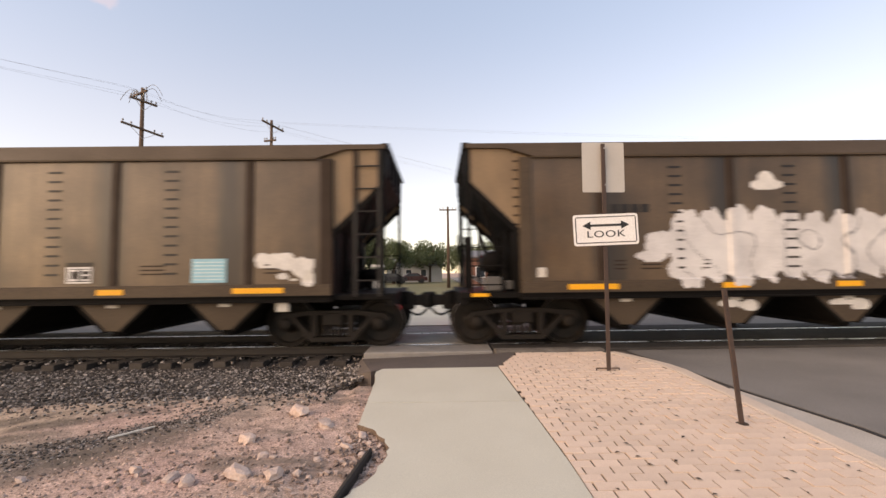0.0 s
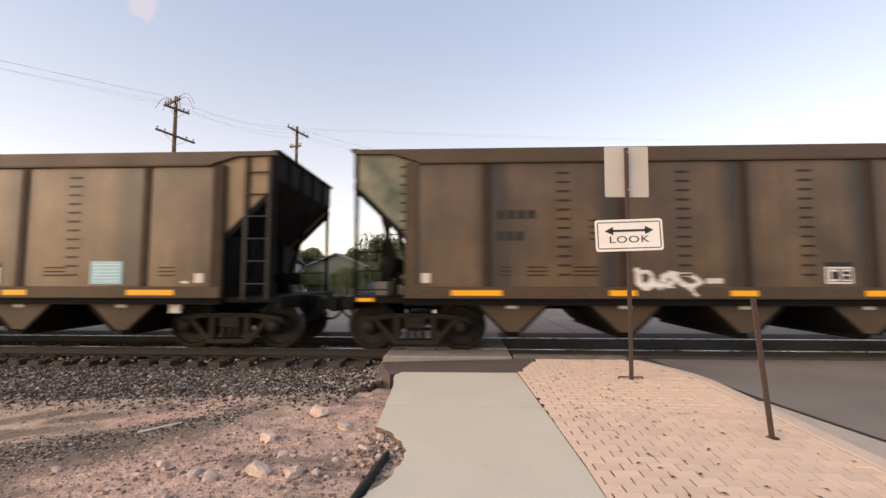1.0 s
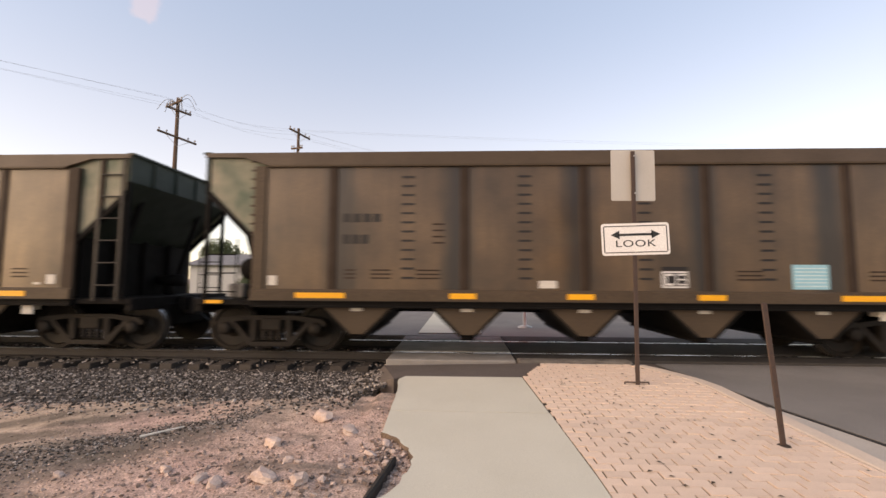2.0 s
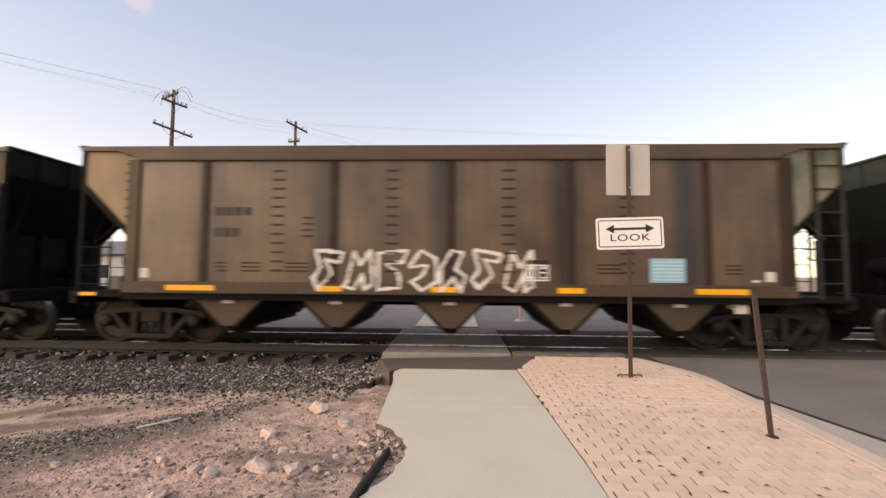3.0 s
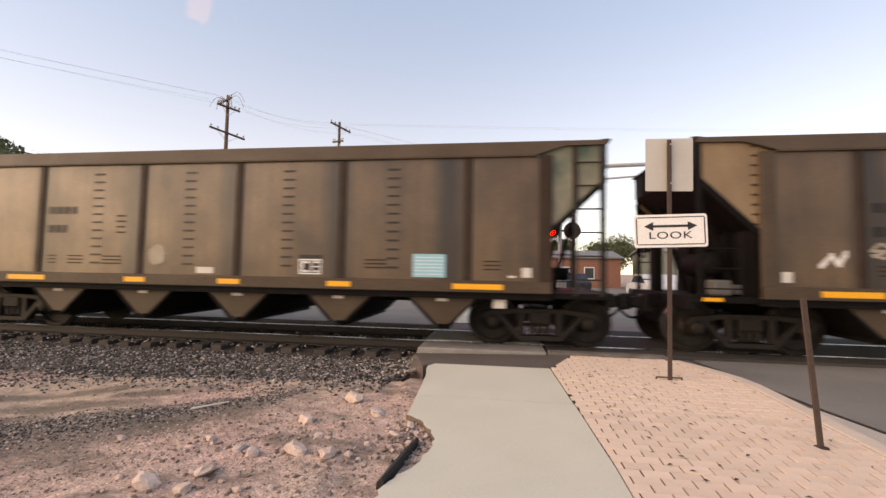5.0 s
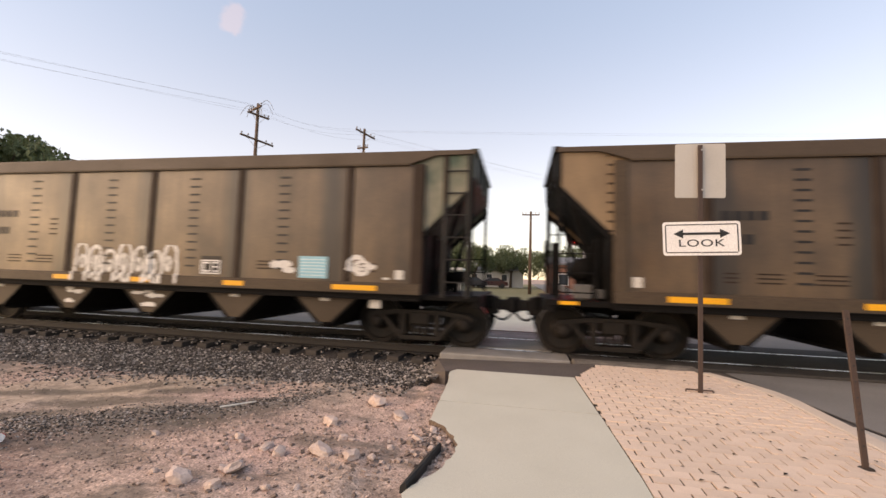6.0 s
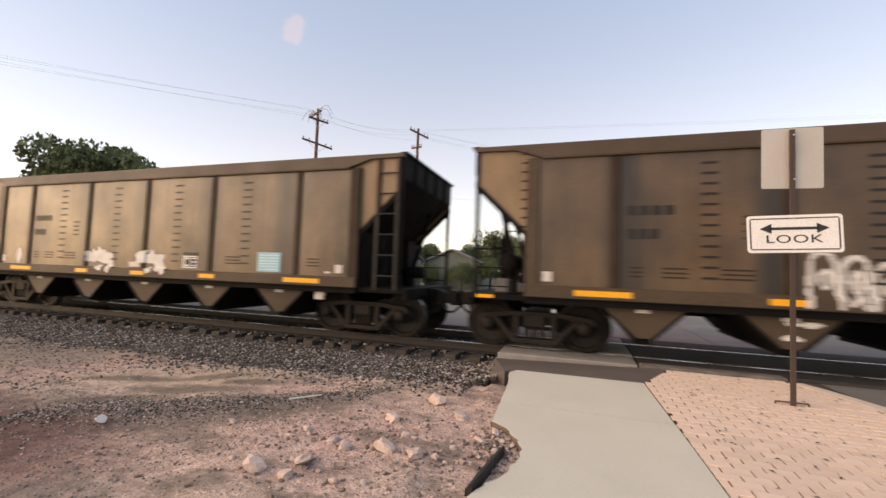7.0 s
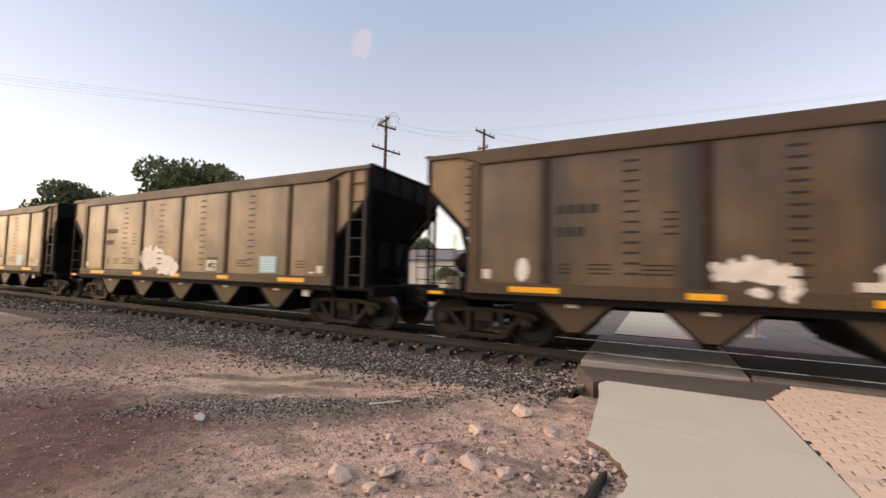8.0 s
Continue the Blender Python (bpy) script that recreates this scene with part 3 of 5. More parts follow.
def build_walk():
    path = thing("sidewalk", "pale concrete sidewalk with a broken crumbling edge", "sidewalk", kind="structure")
    straight = [(-0.79, 5.21), (-0.86, 5.06), (-0.80, 4.55), (-0.745, 3.33)]
    broken = ragged([(-0.745, 3.31), (-0.60, 3.20), (-0.50, 3.05), (-0.43, 2.90), (-0.42, 2.66), (-0.49, 2.40), (-0.62, 2.17), (-0.66, 1.95), (-0.70, 1.70)], 0.018, 0.05, 3)
    joint = 3.86
    first = [p for p in ragged(straight, 0.006, 0.1, 2) if p[1] > joint]
    part("slab", slab([(walk_right(5.23), 5.23)] + first + [(-0.768, joint), (walk_right(joint), joint)], level, 0.11, 0.006), (CONCRETE, BROKEN), path)
    second = [(-0.768, joint - 0.006)] + [p for p in straight if p[1] < joint - 0.01] + broken
    part("slab", slab([(walk_right(joint - 0.006), joint - 0.006)] + second + [(-0.72, 1.45), (walk_right(1.45), 1.45), (walk_right(2.6), 2.6)], level, 0.11), (CONCRETE, BROKEN), path, "concrete slab with a broken edge")
    y = 1.444
    for _ in range(4):
        part("slab", slab([(walk_right(y), y), (-0.72, y), (-0.72, y - 1.6), (walk_right(y - 1.6), y - 1.6)], level, 0.11, 0.006), (CONCRETE, BROKEN), path)
        y -= 1.606
    # far side of the track
    for k in range(9):
        y0 = 10.6 + 1.6 * k
        part("slab", slab([(0.55, y0), (-1.15, y0), (-1.15, y0 + 1.594), (0.55, y0 + 1.594)], lambda yy: -0.025, 0.10), (CONCRETE, BROKEN), path)


build_walk()


def build_crossing():
    cross = thing("crossing_panels", "worn concrete grade crossing panels between the rails", "crossing", kind="structure")
    for y0, y1, x0, x1 in ((6.73, 7.425, -1.33, 0.93), (7.60, 8.90, -1.36, 0.95), (9.08, 9.78, -1.40, 0.95)):
        bm = B()
        box(bm, x0, x1, y0, y1, -0.16, 0.004, 0.018)
        part("panel", bm, PANEL, cross)
    bm = B()
    prism(bm, [(-1.36, 6.722), (0.99, 6.722), (1.24, 6.27), (0.805, 5.245), (-0.79, 5.225), (-0.93, 5.10), (-1.42, 5.80)], "z", -0.2, -0.02)
    for v in bm.verts:
        if v.co.z > -0.1:
            v.co.z = (-0.10 if v.co.y > 6.6 else -0.175) if v.co.x < -1.2 else -0.035 if v.co.y > 6.6 else level(v.co.y) - 0.012
    solid("asphalt_apron", bm, APRON, "brown-grey asphalt apron sloping up to the crossing", "pavement", kind="structure")
    bm = B()
    box(bm, 0.945, 2.86, 6.60, 6.86, -0.2, 0.035, 0.03)
    solid("crossing_beam", bm, BEAM, "grey concrete edge beam beside the track", "edge beam", kind="structure")
    bm = B()
    box(bm, 0.97, 22.0, 6.87, 7.42, -0.2, 0.0, 0.01)
    box(bm, 0.97, 22.0, 7.60, 8.90, -0.2, 0.0, 0.01)
    box(bm, 0.97, 22.0, 9.08, 9.9, -0.2, 0.0, 0.01)
    solid("crossing_deck", bm, DECK, "dark asphalt filling along the rails in the road, train shade painted in", "pavement", kind="structure")


build_crossing()


def kerb_x(y):
    """Inner edge of the kerb."""
    return 3.06 - 0.42 * max(0, (y - 4.9) / 1.25) ** 1.6 if y > 4.9 else 3.06


def build_pavers():
    court = thing("brick_pavement", "pinkish concrete brick pavers laid in running bond", "pavement", kind="structure")
    bm = B()
    rows = []
    for y in [-5.0, -1.0, 1.0] + [2.0 + 0.1 * k for k in range(43)]:
        left = walk_right(y) + 0.008 if y < 5.23 else walk_right(5.23) + (y - 5.23) * 0.45 + 0.008
        z = level(y) - 0.011
        rows.append([bm.verts.new(p) for p in ((left, y, z - 0.1), (left, y, z), (kerb_x(y), y, z), (kerb_x(y), y, z - 0.1))])
    for a, b in zip(rows, rows[1:]):
        for i in range(3):
            bm.faces.new((a[i], a[i + 1], b[i + 1], b[i]))
    bmesh.ops.recalc_face_normals(bm, faces=bm.faces)
    part("sand_bed", bm, SAND, court, "sand between the pavers")
    bm = B()
    box(bm, -0.0930, 0.0930, -0.0488, 0.0488, -0.05, 0.0)
    me = finish("brick", bm, BRICK)
    rnd = random.Random(12)
    rest, rest_faces, count = [], [], 0
    row, y = 0, 6.15
    while y > -4.9:
        x = 0.6 + (0.1 if row % 2 else 0.0)
        while x < 3.2:
            left = walk_right(y) + 0.012 if y < 5.23 else walk_right(5.23) + (y - 5.23) * 0.45 + 0.012
            right = kerb_x(y) - 0.016
            a, b = max(x - 0.0930, left), min(x + 0.0930, right)
            if b - a > 0.03:
                whole = b - a > 0.185
                z = level(y) + rnd.uniform(-0.004, 0.003)
                if whole and y > 1.5 and y < 3.8 and count < 320:
                    ob = part("brick", me, BRICK, court)
                    ob.matrix_basis = pose(x, y, z, rnd.uniform(-0.9, 0.9) + 2.0, rnd.uniform(-0.8, 0.8), rnd.uniform(-0.6, 0.6))
                    count += 1
                else:
                    k = len(rest)
                    for zz, d in ((z - 0.05, 0.0), (z - 0.0015, 0.0), (z, 0.0015)):
                        rest += [(a + d, y - 0.0488 + d, zz), (b - d, y - 0.0488 + d, zz), (b - d, y + 0.0488 - d, zz), (a + d, y + 0.0488 - d, zz)]
                    for lv in (0, 4):
                        for i in range(4):
                            rest_faces.append((k + lv + i, k + lv + (i + 1) % 4, k + lv + 4 + (i + 1) % 4, k + lv + 4 + i))
                    rest_faces.append((k + 8, k + 9, k + 10, k + 11))
            x += 0.2
        y -= 0.1
        row += 1
    me = bpy.data.meshes.new("bricks")
    me.from_pydata(rest, [], rest_faces)
    me.materials.append(BRICK)
    tagged(part("bricks", me, BRICK, court), kind="stuff")


def build_road():
    ys = [-40, -5, 0, 2, 3, 4, 4.9, 5.2, 5.5, 5.8, 6.12]
    bm = B()
    rows = []
    for y in ys:
        x = kerb_x(y)
        z = level(y)
        rows.append([bm.verts.new(p) for p in ((x, y, z - 0.15), (x, y, z - 0.002), (x + 0.02, y, z + 0.006), (x + 0.15, y, z + 0.012), (x + 0.165, y, z - 0.01), (x + 0.20, y, -0.055 if y < 5 else -0.03), (x + 0.20, y, -0.2))])
    for a, b in zip(rows, rows[1:]):
        for i in range(6):
            bm.faces.new((a[i], a[i + 1], b[i + 1], b[i]))
    bm.faces.new(rows[-1])
    bm.faces.new(rows[0][::-1])
    bmesh.ops.recalc_face_normals(bm, faces=bm.faces)
    solid("kerb", bm, KERB, "low pinkish concrete kerb along the road", "kerb", kind="structure")
    bm = B()
    prism(bm, [(3.255, -40), (3.255, 4.5), (3.522, 4.5), (3.612, 3.9), (3.722, 3.2), (3.722, -40)], "z", -0.2, -0.056)
    solid("gutter", bm, GUTTER, "pale concrete gutter beside the road", "gutter", kind="structure")
    bm = B()
    prism(bm, [(3.255, 4.502), (3.255, 4.9), (3.12, 5.45), (2.85, 6.2), (2.87, 6.86), (3.292, 6.86), (3.302, 6.5), (3.422, 5.9), (3.472, 5.2), (3.522, 4.502)], "z", -0.2, -0.05)
    solid("gutter_patch", bm, APRON, "dark asphalt patch between kerb and tar seam", "pavement", kind="structure")
    seam = [(3.76, -40), (3.76, 3.2), (3.65, 3.9), (3.56, 4.5), (3.51, 5.2), (3.46, 5.9), (3.34, 6.5), (3.33, 6.86)]
    bm = B()
    prism(bm, [(x - 0.038, y) for x, y in seam] + seam[::-1], "z", -0.25, -0.046)
    solid("tar_seam", bm, BLACK, "black tar seam between gutter and asphalt", "seam", kind="structure")
    bm = B()
    prism(bm, seam + [(13.5, 6.86), (13.5, -40)], "z", -0.25, -0.04)
    road = solid("road", bm, ASPHALT, "worn grey asphalt road crossing the track", "road", kind="structure")
    bm = B()
    prism(bm, [(3.0, 9.91), (3.0, 120), (13.5, 120), (13.5, 9.91)], "z", -0.25, -0.04)
    part("far_lane", bm, ASPHALT, road)
    bm = B()
    prism(bm, [(-90, 10.25), (-90, 18.5), (2.99, 18.5), (2.99, 10.25)], "z", -0.25, -0.05)
    solid("side_street", bm, ASPHALT, "grey asphalt side street along the far side of the track", "road", kind="structure")
    return road


build_road()


# ---- signs ----
def build_look_sign():
    sign = thing("look_sign", "white LOOK sign with a two-way arrow on a rusty post", "sign", pose(2.215, 4.95, 0))
    bm = B()
    prism(bm, [(-0.026, -0.022), (0.026, -0.022), (0.026, -0.004), (0.014, 0.022), (-0.014, 0.022), (-0.026, -0.004)], "z", 0.0, 3.10)
    bmesh.ops.bevel(bm, geom=list(bm.edges), offset=0.003, segments=1, affect="EDGES")
    for v in bm.verts:
        v.co.x += 0.008 * v.co.z
    post = part("post", bm, POST, sign, "rusty brown steel channel post")
    bm = B()
    rod(bm, (-0.16, -0.01, 0.10), (0.14, -0.01, 0.10), 0.009)
    rod(bm, (-0.16, -0.01, 0.10), (-0.16, -0.01, 0.07), 0.009)
    rod(bm, (0.14, -0.01, 0.10), (0.14, -0.01, 0.07), 0.009)
    part("base_bar", bm, POST, sign, "short steel bar across the post's foot")

    def plate(name, w, h, r, x, y, z, thick, mat, parent, lean=0.0, label=""):
        bm = B()
        pts = []
        for cx, cz, a0 in ((w / 2 - r, h / 2 - r, 0), (-w / 2 + r, h / 2 - r, 90), (-w / 2 + r, -h / 2 + r, 180), (w / 2 - r, -h / 2 + r, 270)):
            for k in range(5):
                a = radians(a0 + 22.5 * k)
                pts.append((cx + r * math.cos(a), cz + r * math.sin(a)))
        prism(bm, pts, "y", -thick / 2, thick / 2)
        bmesh.ops.transform(bm, matrix=pose(x, y, z, 0, lean, 0), verts=bm.verts)
        return part(name, bm, mat, parent, label)

    lean = -1.7
    face = plate("sign_face", 0.868, 0.415, 0.035, 0.012, -0.048, 1.926, 0.004, SIGN, sign, lean, "white sign plate")
    # black border line as a thin ring
    bm = B()
    for x0, x1, z0, z1 in ((-0.395, 0.395, 0.165, 0.177), (-0.395, 0.395, -0.177, -0.165), (-0.407, -0.395, -0.165, 0.165), (0.395, 0.407, -0.165, 0.165)):
        box(bm, x0, x1, -0.003, 0.003, z0, z1)
    bmesh.ops.transform(bm, matrix=pose(0.012, -0.050, 1.926, 0, lean, 0), verts=bm.verts)
    part("border", bm, SIGN_BLACK, face, "black border line")
    bm = B()
    box(bm, -0.22, 0.22, -0.003, 0.003, -0.015, 0.015)
    for s in (-1, 1):
        prism(bm, [(s * 0.205, 0.055), (s * 0.315, 0.0), (s * 0.205, -0.055)], "y", -0.003, 0.003)
    bmesh.ops.transform(bm, matrix=pose(0.012, -0.0508, 1.985, 0, lean, 0), verts=bm.verts)
    part("arrow", bm, SIGN_BLACK, face, "black two-way arrow")
    lettering("LOOK", 0.125, face, SIGN_BLACK, pose(0.012, -0.051, 1.828, 90, 0, 0) @ pose(0, 0, 0, 0, 0, -lean), 1.42)
    for dz in (0.17, -0.175):
        bm = B()
        rod(bm, (0.012, -0.046, 1.926 + dz), (0.012, -0.058, 1.926 + dz), 0.011, n=8)
        part("bolt", bm, GALV, face)
    back = plate("sign_back", 0.575, 0.685, 0.02, 0.037, 0.032, 2.785, 0.004, ALU, sign, 0.6, "bare aluminium back of a second sign")
    for dz in (-0.25, 0.25):
        bm = B()
        rod(bm, (0.037, -0.034, 2.785 + dz), (0.037, -0.020, 2.785 + dz), 0.011, n=6)
        part("bolt", bm, GALV, back)
    return sign


def lettering(words, size, parent, mat, m, wide=1.0):
    cu = bpy.data.curves.new("lettering", "FONT")
    cu.body = words
    cu.size = size
    cu.align_x = "CENTER"
    cu.extrude = 0.0015
    cu.offset = 0.0005
    cu.space_character = 1.1
    tmp = bpy.data.objects.new("lettering", cu)
    scene.collection.objects.link(tmp)
    me = bpy.data.meshes.new_from_object(tmp.evaluated_get(bpy.context.evaluated_depsgraph_get()))
    bpy.data.objects.remove(tmp)
    me.transform(m @ Matrix.Diagonal((wide, 1, 1, 1)))
    me.materials.clear()
    me.materials.append(mat)
    ob = new("lettering", me)
    ob.parent = parent
    return tagged(ob, "black lettering " + words)


build_look_sign()


def build_leaning_post():
    bm = B()
    box(bm, -0.021, 0.021, -0.005, 0.005, -0.05, 1.205, 0.002)
    box(bm, -0.021, -0.015, 0.005, 0.014, -0.05, 1.205, 0.002)
    box(bm, 0.015, 0.021, 0.005, 0.014, -0.05, 1.205, 0.002)
    post = thing("leaning_post", "bare rusty steel channel post leaning out of the pavers", "post", pose(2.672, 3.19, 0.0, 0.5, -5.0, 0))
    part("channel", bm, POST, post)
    bm = B()
    lathe(bm, [(-0.03, 0.055), (0.012, 0.05), (0.016, 0.03)], 10, "z")
    part("footing", bm, SAND, post, "crumbled mortar round the foot")
    bm = B()
    for k in range(9):
        bm = B()
        rod(bm, (0, -0.0055, 0.18 + k * 0.12), (0, -0.0068, 0.18 + k * 0.12), 0.007, n=6)
        part("bolt_hole", bm, BLACK, post)


build_leaning_post()


# ---- hopper cars ----
SIDE = -1.572
RIBS = (-4.42, -2.08, 0.0, 2.08, 4.42)
EDGES = (-5.66,) + RIBS + (5.66,)


def side_at(u):
    """How far out the car's side stands at u along the car."""
    for r in RIBS:
        if abs(u - r) < 0.075:
            return SIDE - 0.034
    for a, b in zip(EDGES, EDGES[1:]):
        if a <= u <= b:
            k = (u - a) / (b - a)
            return SIDE - 0.05 * k * (1 - k)
    return SIDE - 0.03


def panel_mesh(a, b, side):
    bm = B()
    n, m = 8, 3
    rows = []
    for j in range(m + 1):
        z = 1.16 + (3.41 - 1.16) * j / m
        rows.append([bm.verts.new((a + (b - a) * i / n, side * (SIDE - 0.05 * (i / n) * (1 - i / n) * (1.0 if 0 < j < m else 0.7)), z)) for i in range(n + 1)])
    back = [[bm.verts.new((v.co.x, v.co.y - side * (-0.02) * 1.0, v.co.z)) for v in r] for r in rows]
    for j in range(m):
        for i in range(n):
            bm.faces.new((rows[j][i], rows[j][i + 1], rows[j + 1][i + 1], rows[j + 1][i]))
            bm.faces.new((back[j][i], back[j + 1][i], back[j + 1][i + 1], back[j][i + 1]))
    bmesh.ops.recalc_face_normals(bm, faces=bm.faces)
    for f in bm.faces:
        f.smooth = True
    return bm


FRESH_WHITE = material("fresh_white_marking", (0.74, 0.72, 0.70), 0.55, scale=6, amount=0.3, bump=0.02)
ALU_DUSTY = material("dusty_grey_paint", (0.14, 0.13, 0.12), 0.6, scale=6, bump=0.1)


def build_truck(car, u):
    """Two cast side frames, a bolster, and two wheelsets that roll."""
    truck = new("truck", None)
    truck.parent = car
    truck.location = (u, 0, 0)
    tagged(truck, "cast steel two-axle truck")
    for s in (-1, 1):
        bm = B()
        y0, y1 = s * 0.98 - 0.07, s * 0.98 + 0.07
        prism(bm, [(-1.06, 0.56), (-0.98, 0.64), (-0.45, 0.70), (0.45, 0.70), (0.98, 0.64), (1.06, 0.56), (1.04, 0.50), (0.90, 0.52), (0.76, 0.57), (0.44, 0.62), (-0.44, 0.62), (-0.76, 0.57), (-0.90, 0.52), (-1.04, 0.50)], "y", y0, y1)
        prism(bm, [(-0.80, 0.58), (-0.70, 0.59), (-0.33, 0.21), (0.33, 0.21), (0.70, 0.59), (0.80, 0.58), (0.40, 0.13), (-0.40, 0.13)], "y", y0 - 0.01, y1 + 0.01)
        box(bm, -0.40, -0.28, y0, y1, 0.22, 0.68, 0.01)
        box(bm, 0.28, 0.40, y0, y1, 0.22, 0.68, 0.01)
        part("side_frame", bm, CAST, truck, "cast steel side frame")
        for du in (-0.14, 0.0, 0.14):
            bm = B()
            k = []
            for i in range(5):
                k += [(0.24 + i * 0.055, 0.052), (0.265 + i * 0.055, 0.052), (0.268 + i * 0.055, 0.042)]
            lathe(bm, k, 10, "z", (du, s * 0.98, 0))
            part("spring", bm, CAST, truck, "coil spring", True)
        for du in (-0.865, 0.865):
            bm = B()
            lathe(bm, [(s * 0.90, 0.12), (s * 1.09, 0.12), (s * 1.11, 0.10), (s * 1.125, 0.06)], 14, "y", (du, 0, 0.457))
            part("bearing_cap", bm, CAST, truck, "round axle bearing cap", True)
    bm = B()
    box(bm, -0.2, 0.2, -1.06, 1.06, 0.42, 0.66, 0.02)
    part("bolster", bm, CAST, truck)
    for du in (-0.865, 0.865):
        bm = B()
        lathe(bm, [(-0.98, 0.075), (0.98, 0.075)], 12)
        for s in (-1, 1):
            lathe(bm, [(s * 0.665, 0.40), (s * 0.665, 0.485), (s * 0.695, 0.487), (s * 0.705, 0.463), (s * 0.800, 0.455), (s * 0.805, 0.385), (s * 0.770, 0.36), (s * 0.755, 0.20), (s * 0.80, 0.13), (s * 0.805, 0.08)], 28)
        for f in bm.faces:
            c = f.calc_center_median()
            rr = math.hypot(c.x, c.z)
            f.material_index = 1 if 0.44 < rr and abs(c.y) > 0.7 and abs(f.normal.y) < 0.5 else 0
        ws = part("wheelset", bm, (WHEEL, TREAD), truck, "pair of rusty steel wheels on an axle")
        ws.location = (du, 0, 0.457)
    return truck


def build_car():
    car = thing("hopper_car", "sooty brown five-bay coal hopper car rolling on the track", "railway car", pose(0, TRACK_Y, 0), "cars of the coal train")
    for s in (1, -1):
        for a, b in zip(EDGES, EDGES[1:]):
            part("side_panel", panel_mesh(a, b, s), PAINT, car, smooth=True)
        for u in RIBS:
            bm = B()
            prism(bm, [(u - 0.085, s * SIDE), (u - 0.06, s * (SIDE - 0.030)), (u + 0.06, s * (SIDE - 0.030)), (u + 0.085, s * SIDE)], "z", 1.16, 3.41)
            part("rib", bm, RIB, car, "dark upright stiffening rib")
        for u in (-5.76, 5.76):
            bm = B()
            box(bm, u - 0.10, u + 0.12, min(s * SIDE - 0.04, s * SIDE + 0.04), max(s * SIDE - 0.04, s * SIDE + 0.04), 1.0, 3.42, 0.012)
            part("end_post", bm, RIB if s * u > 0 else PAINT_SILL, car)
        # side sill, its dark lower flange and the sloping top chord
        bm = B()
        prism(bm, [(s * -1.55, 1.015), (s * -1.640, 1.015), (s * -1.640, 1.19), (s * -1.60, 1.215), (s * -1.55, 1.215)], "x", -5.86, 5.86)
        part("side_sill", bm, PAINT_SILL, car)
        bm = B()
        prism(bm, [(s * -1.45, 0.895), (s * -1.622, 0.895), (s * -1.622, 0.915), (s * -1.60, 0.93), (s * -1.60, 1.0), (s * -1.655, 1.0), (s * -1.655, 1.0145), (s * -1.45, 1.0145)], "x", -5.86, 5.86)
        part("sill_flange", bm, BLACK_STEEL, car, "black lower flange of the sill")
        bm = B()
        prism(bm, [(s * -1.53, 3.40), (s * -1.635, 3.40), (s * -1.64, 3.43), (s * -1.575, 3.655), (s * -1.56, 3.685), (s * -1.49, 3.685), (s * -1.49, 3.66)], "x", -5.62, 5.62)
        for e in (-1, 1):
            # the chord thins out over the open end bay
            rings = []
            for u, low in ((5.62, 3.43), (6.08, 3.585), (6.80, 3.595)):
                out = 1.64 - (low - 3.43) * 0.289
                ring = ((-1.51, low), (-out, low), (-1.575, 3.655), (-1.56, 3.685), (-1.49, 3.685), (-1.49, 3.66))
                rings.append([bm.verts.new((e * u, s * y, z)) for y, z in ring])
            for one, two in zip(rings, rings[1:]):
                for i in range(6):
                    bm.faces.new((one[i], one[(i + 1) % 6], two[(i + 1) % 6], two[i]))
            bm.faces.new(rings[-1])
        bmesh.ops.recalc_face_normals(bm, faces=bm.faces)
        part("top_chord", bm, PAINT_SILL, car)
    for s in (1, -1):
        # sheets above the sloping ends, the sloping end itself, and its upright top panel
        for w in (1, -1):
            bm = B()
            prism(bm, [(s * 5.64, 1.89), (s * 6.76, 3.03), (s * 6.76, 3.61), (s * 5.64, 3.61)], "y", min(w * 1.50, w * 1.53), max(w * 1.50, w * 1.53))
            part("end_side_sheet", bm, END_TAN, car)
            if s * w < 0:
                bm = B()
                box(bm, s * 6.27 - 0.045, s * 6.27 + 0.045, min(w * 1.53, w * 1.57), max(w * 1.53, w * 1.57), 2.50, 3.61, 0.008)
                part("end_stiffener", bm, RIB, car)
            bm = B()
            box(bm, s * 6.75 - 0.035, s * 6.75 + 0.035, w * 1.51 - 0.035, w * 1.51 + 0.035, 1.03, 3.61, 0.008)
            part("corner_post", bm, BLACK_STEEL, car)
            bm = B()
            prism(bm, [(s * 5.85, 2.00), (s * 6.79, 2.93), (s * 6.79, 3.06), (s * 5.85, 2.13)], "y", min(w * 1.49, w * 1.56), max(w * 1.49, w * 1.56))
            part("slope_flange", bm, BLACK_STEEL, car, "black flange along the sloping end sheet")
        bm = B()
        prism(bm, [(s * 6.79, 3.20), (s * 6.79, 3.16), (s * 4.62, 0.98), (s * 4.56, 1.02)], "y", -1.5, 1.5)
        part("slope_sheet", bm, BLACK_STEEL, car, "black sloping end sheet")
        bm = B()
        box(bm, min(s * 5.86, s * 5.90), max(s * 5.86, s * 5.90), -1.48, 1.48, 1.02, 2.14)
        part("bulkhead", bm, BLACK_STEEL, car, "black bulkhead under the sloping end")
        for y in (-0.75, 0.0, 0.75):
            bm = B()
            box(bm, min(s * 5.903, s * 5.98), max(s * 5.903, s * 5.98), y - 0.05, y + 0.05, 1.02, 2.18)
            part("bulkhead_post", bm, BLACK_STEEL, car)
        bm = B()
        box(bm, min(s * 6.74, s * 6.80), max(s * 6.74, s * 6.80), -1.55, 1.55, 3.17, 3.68)
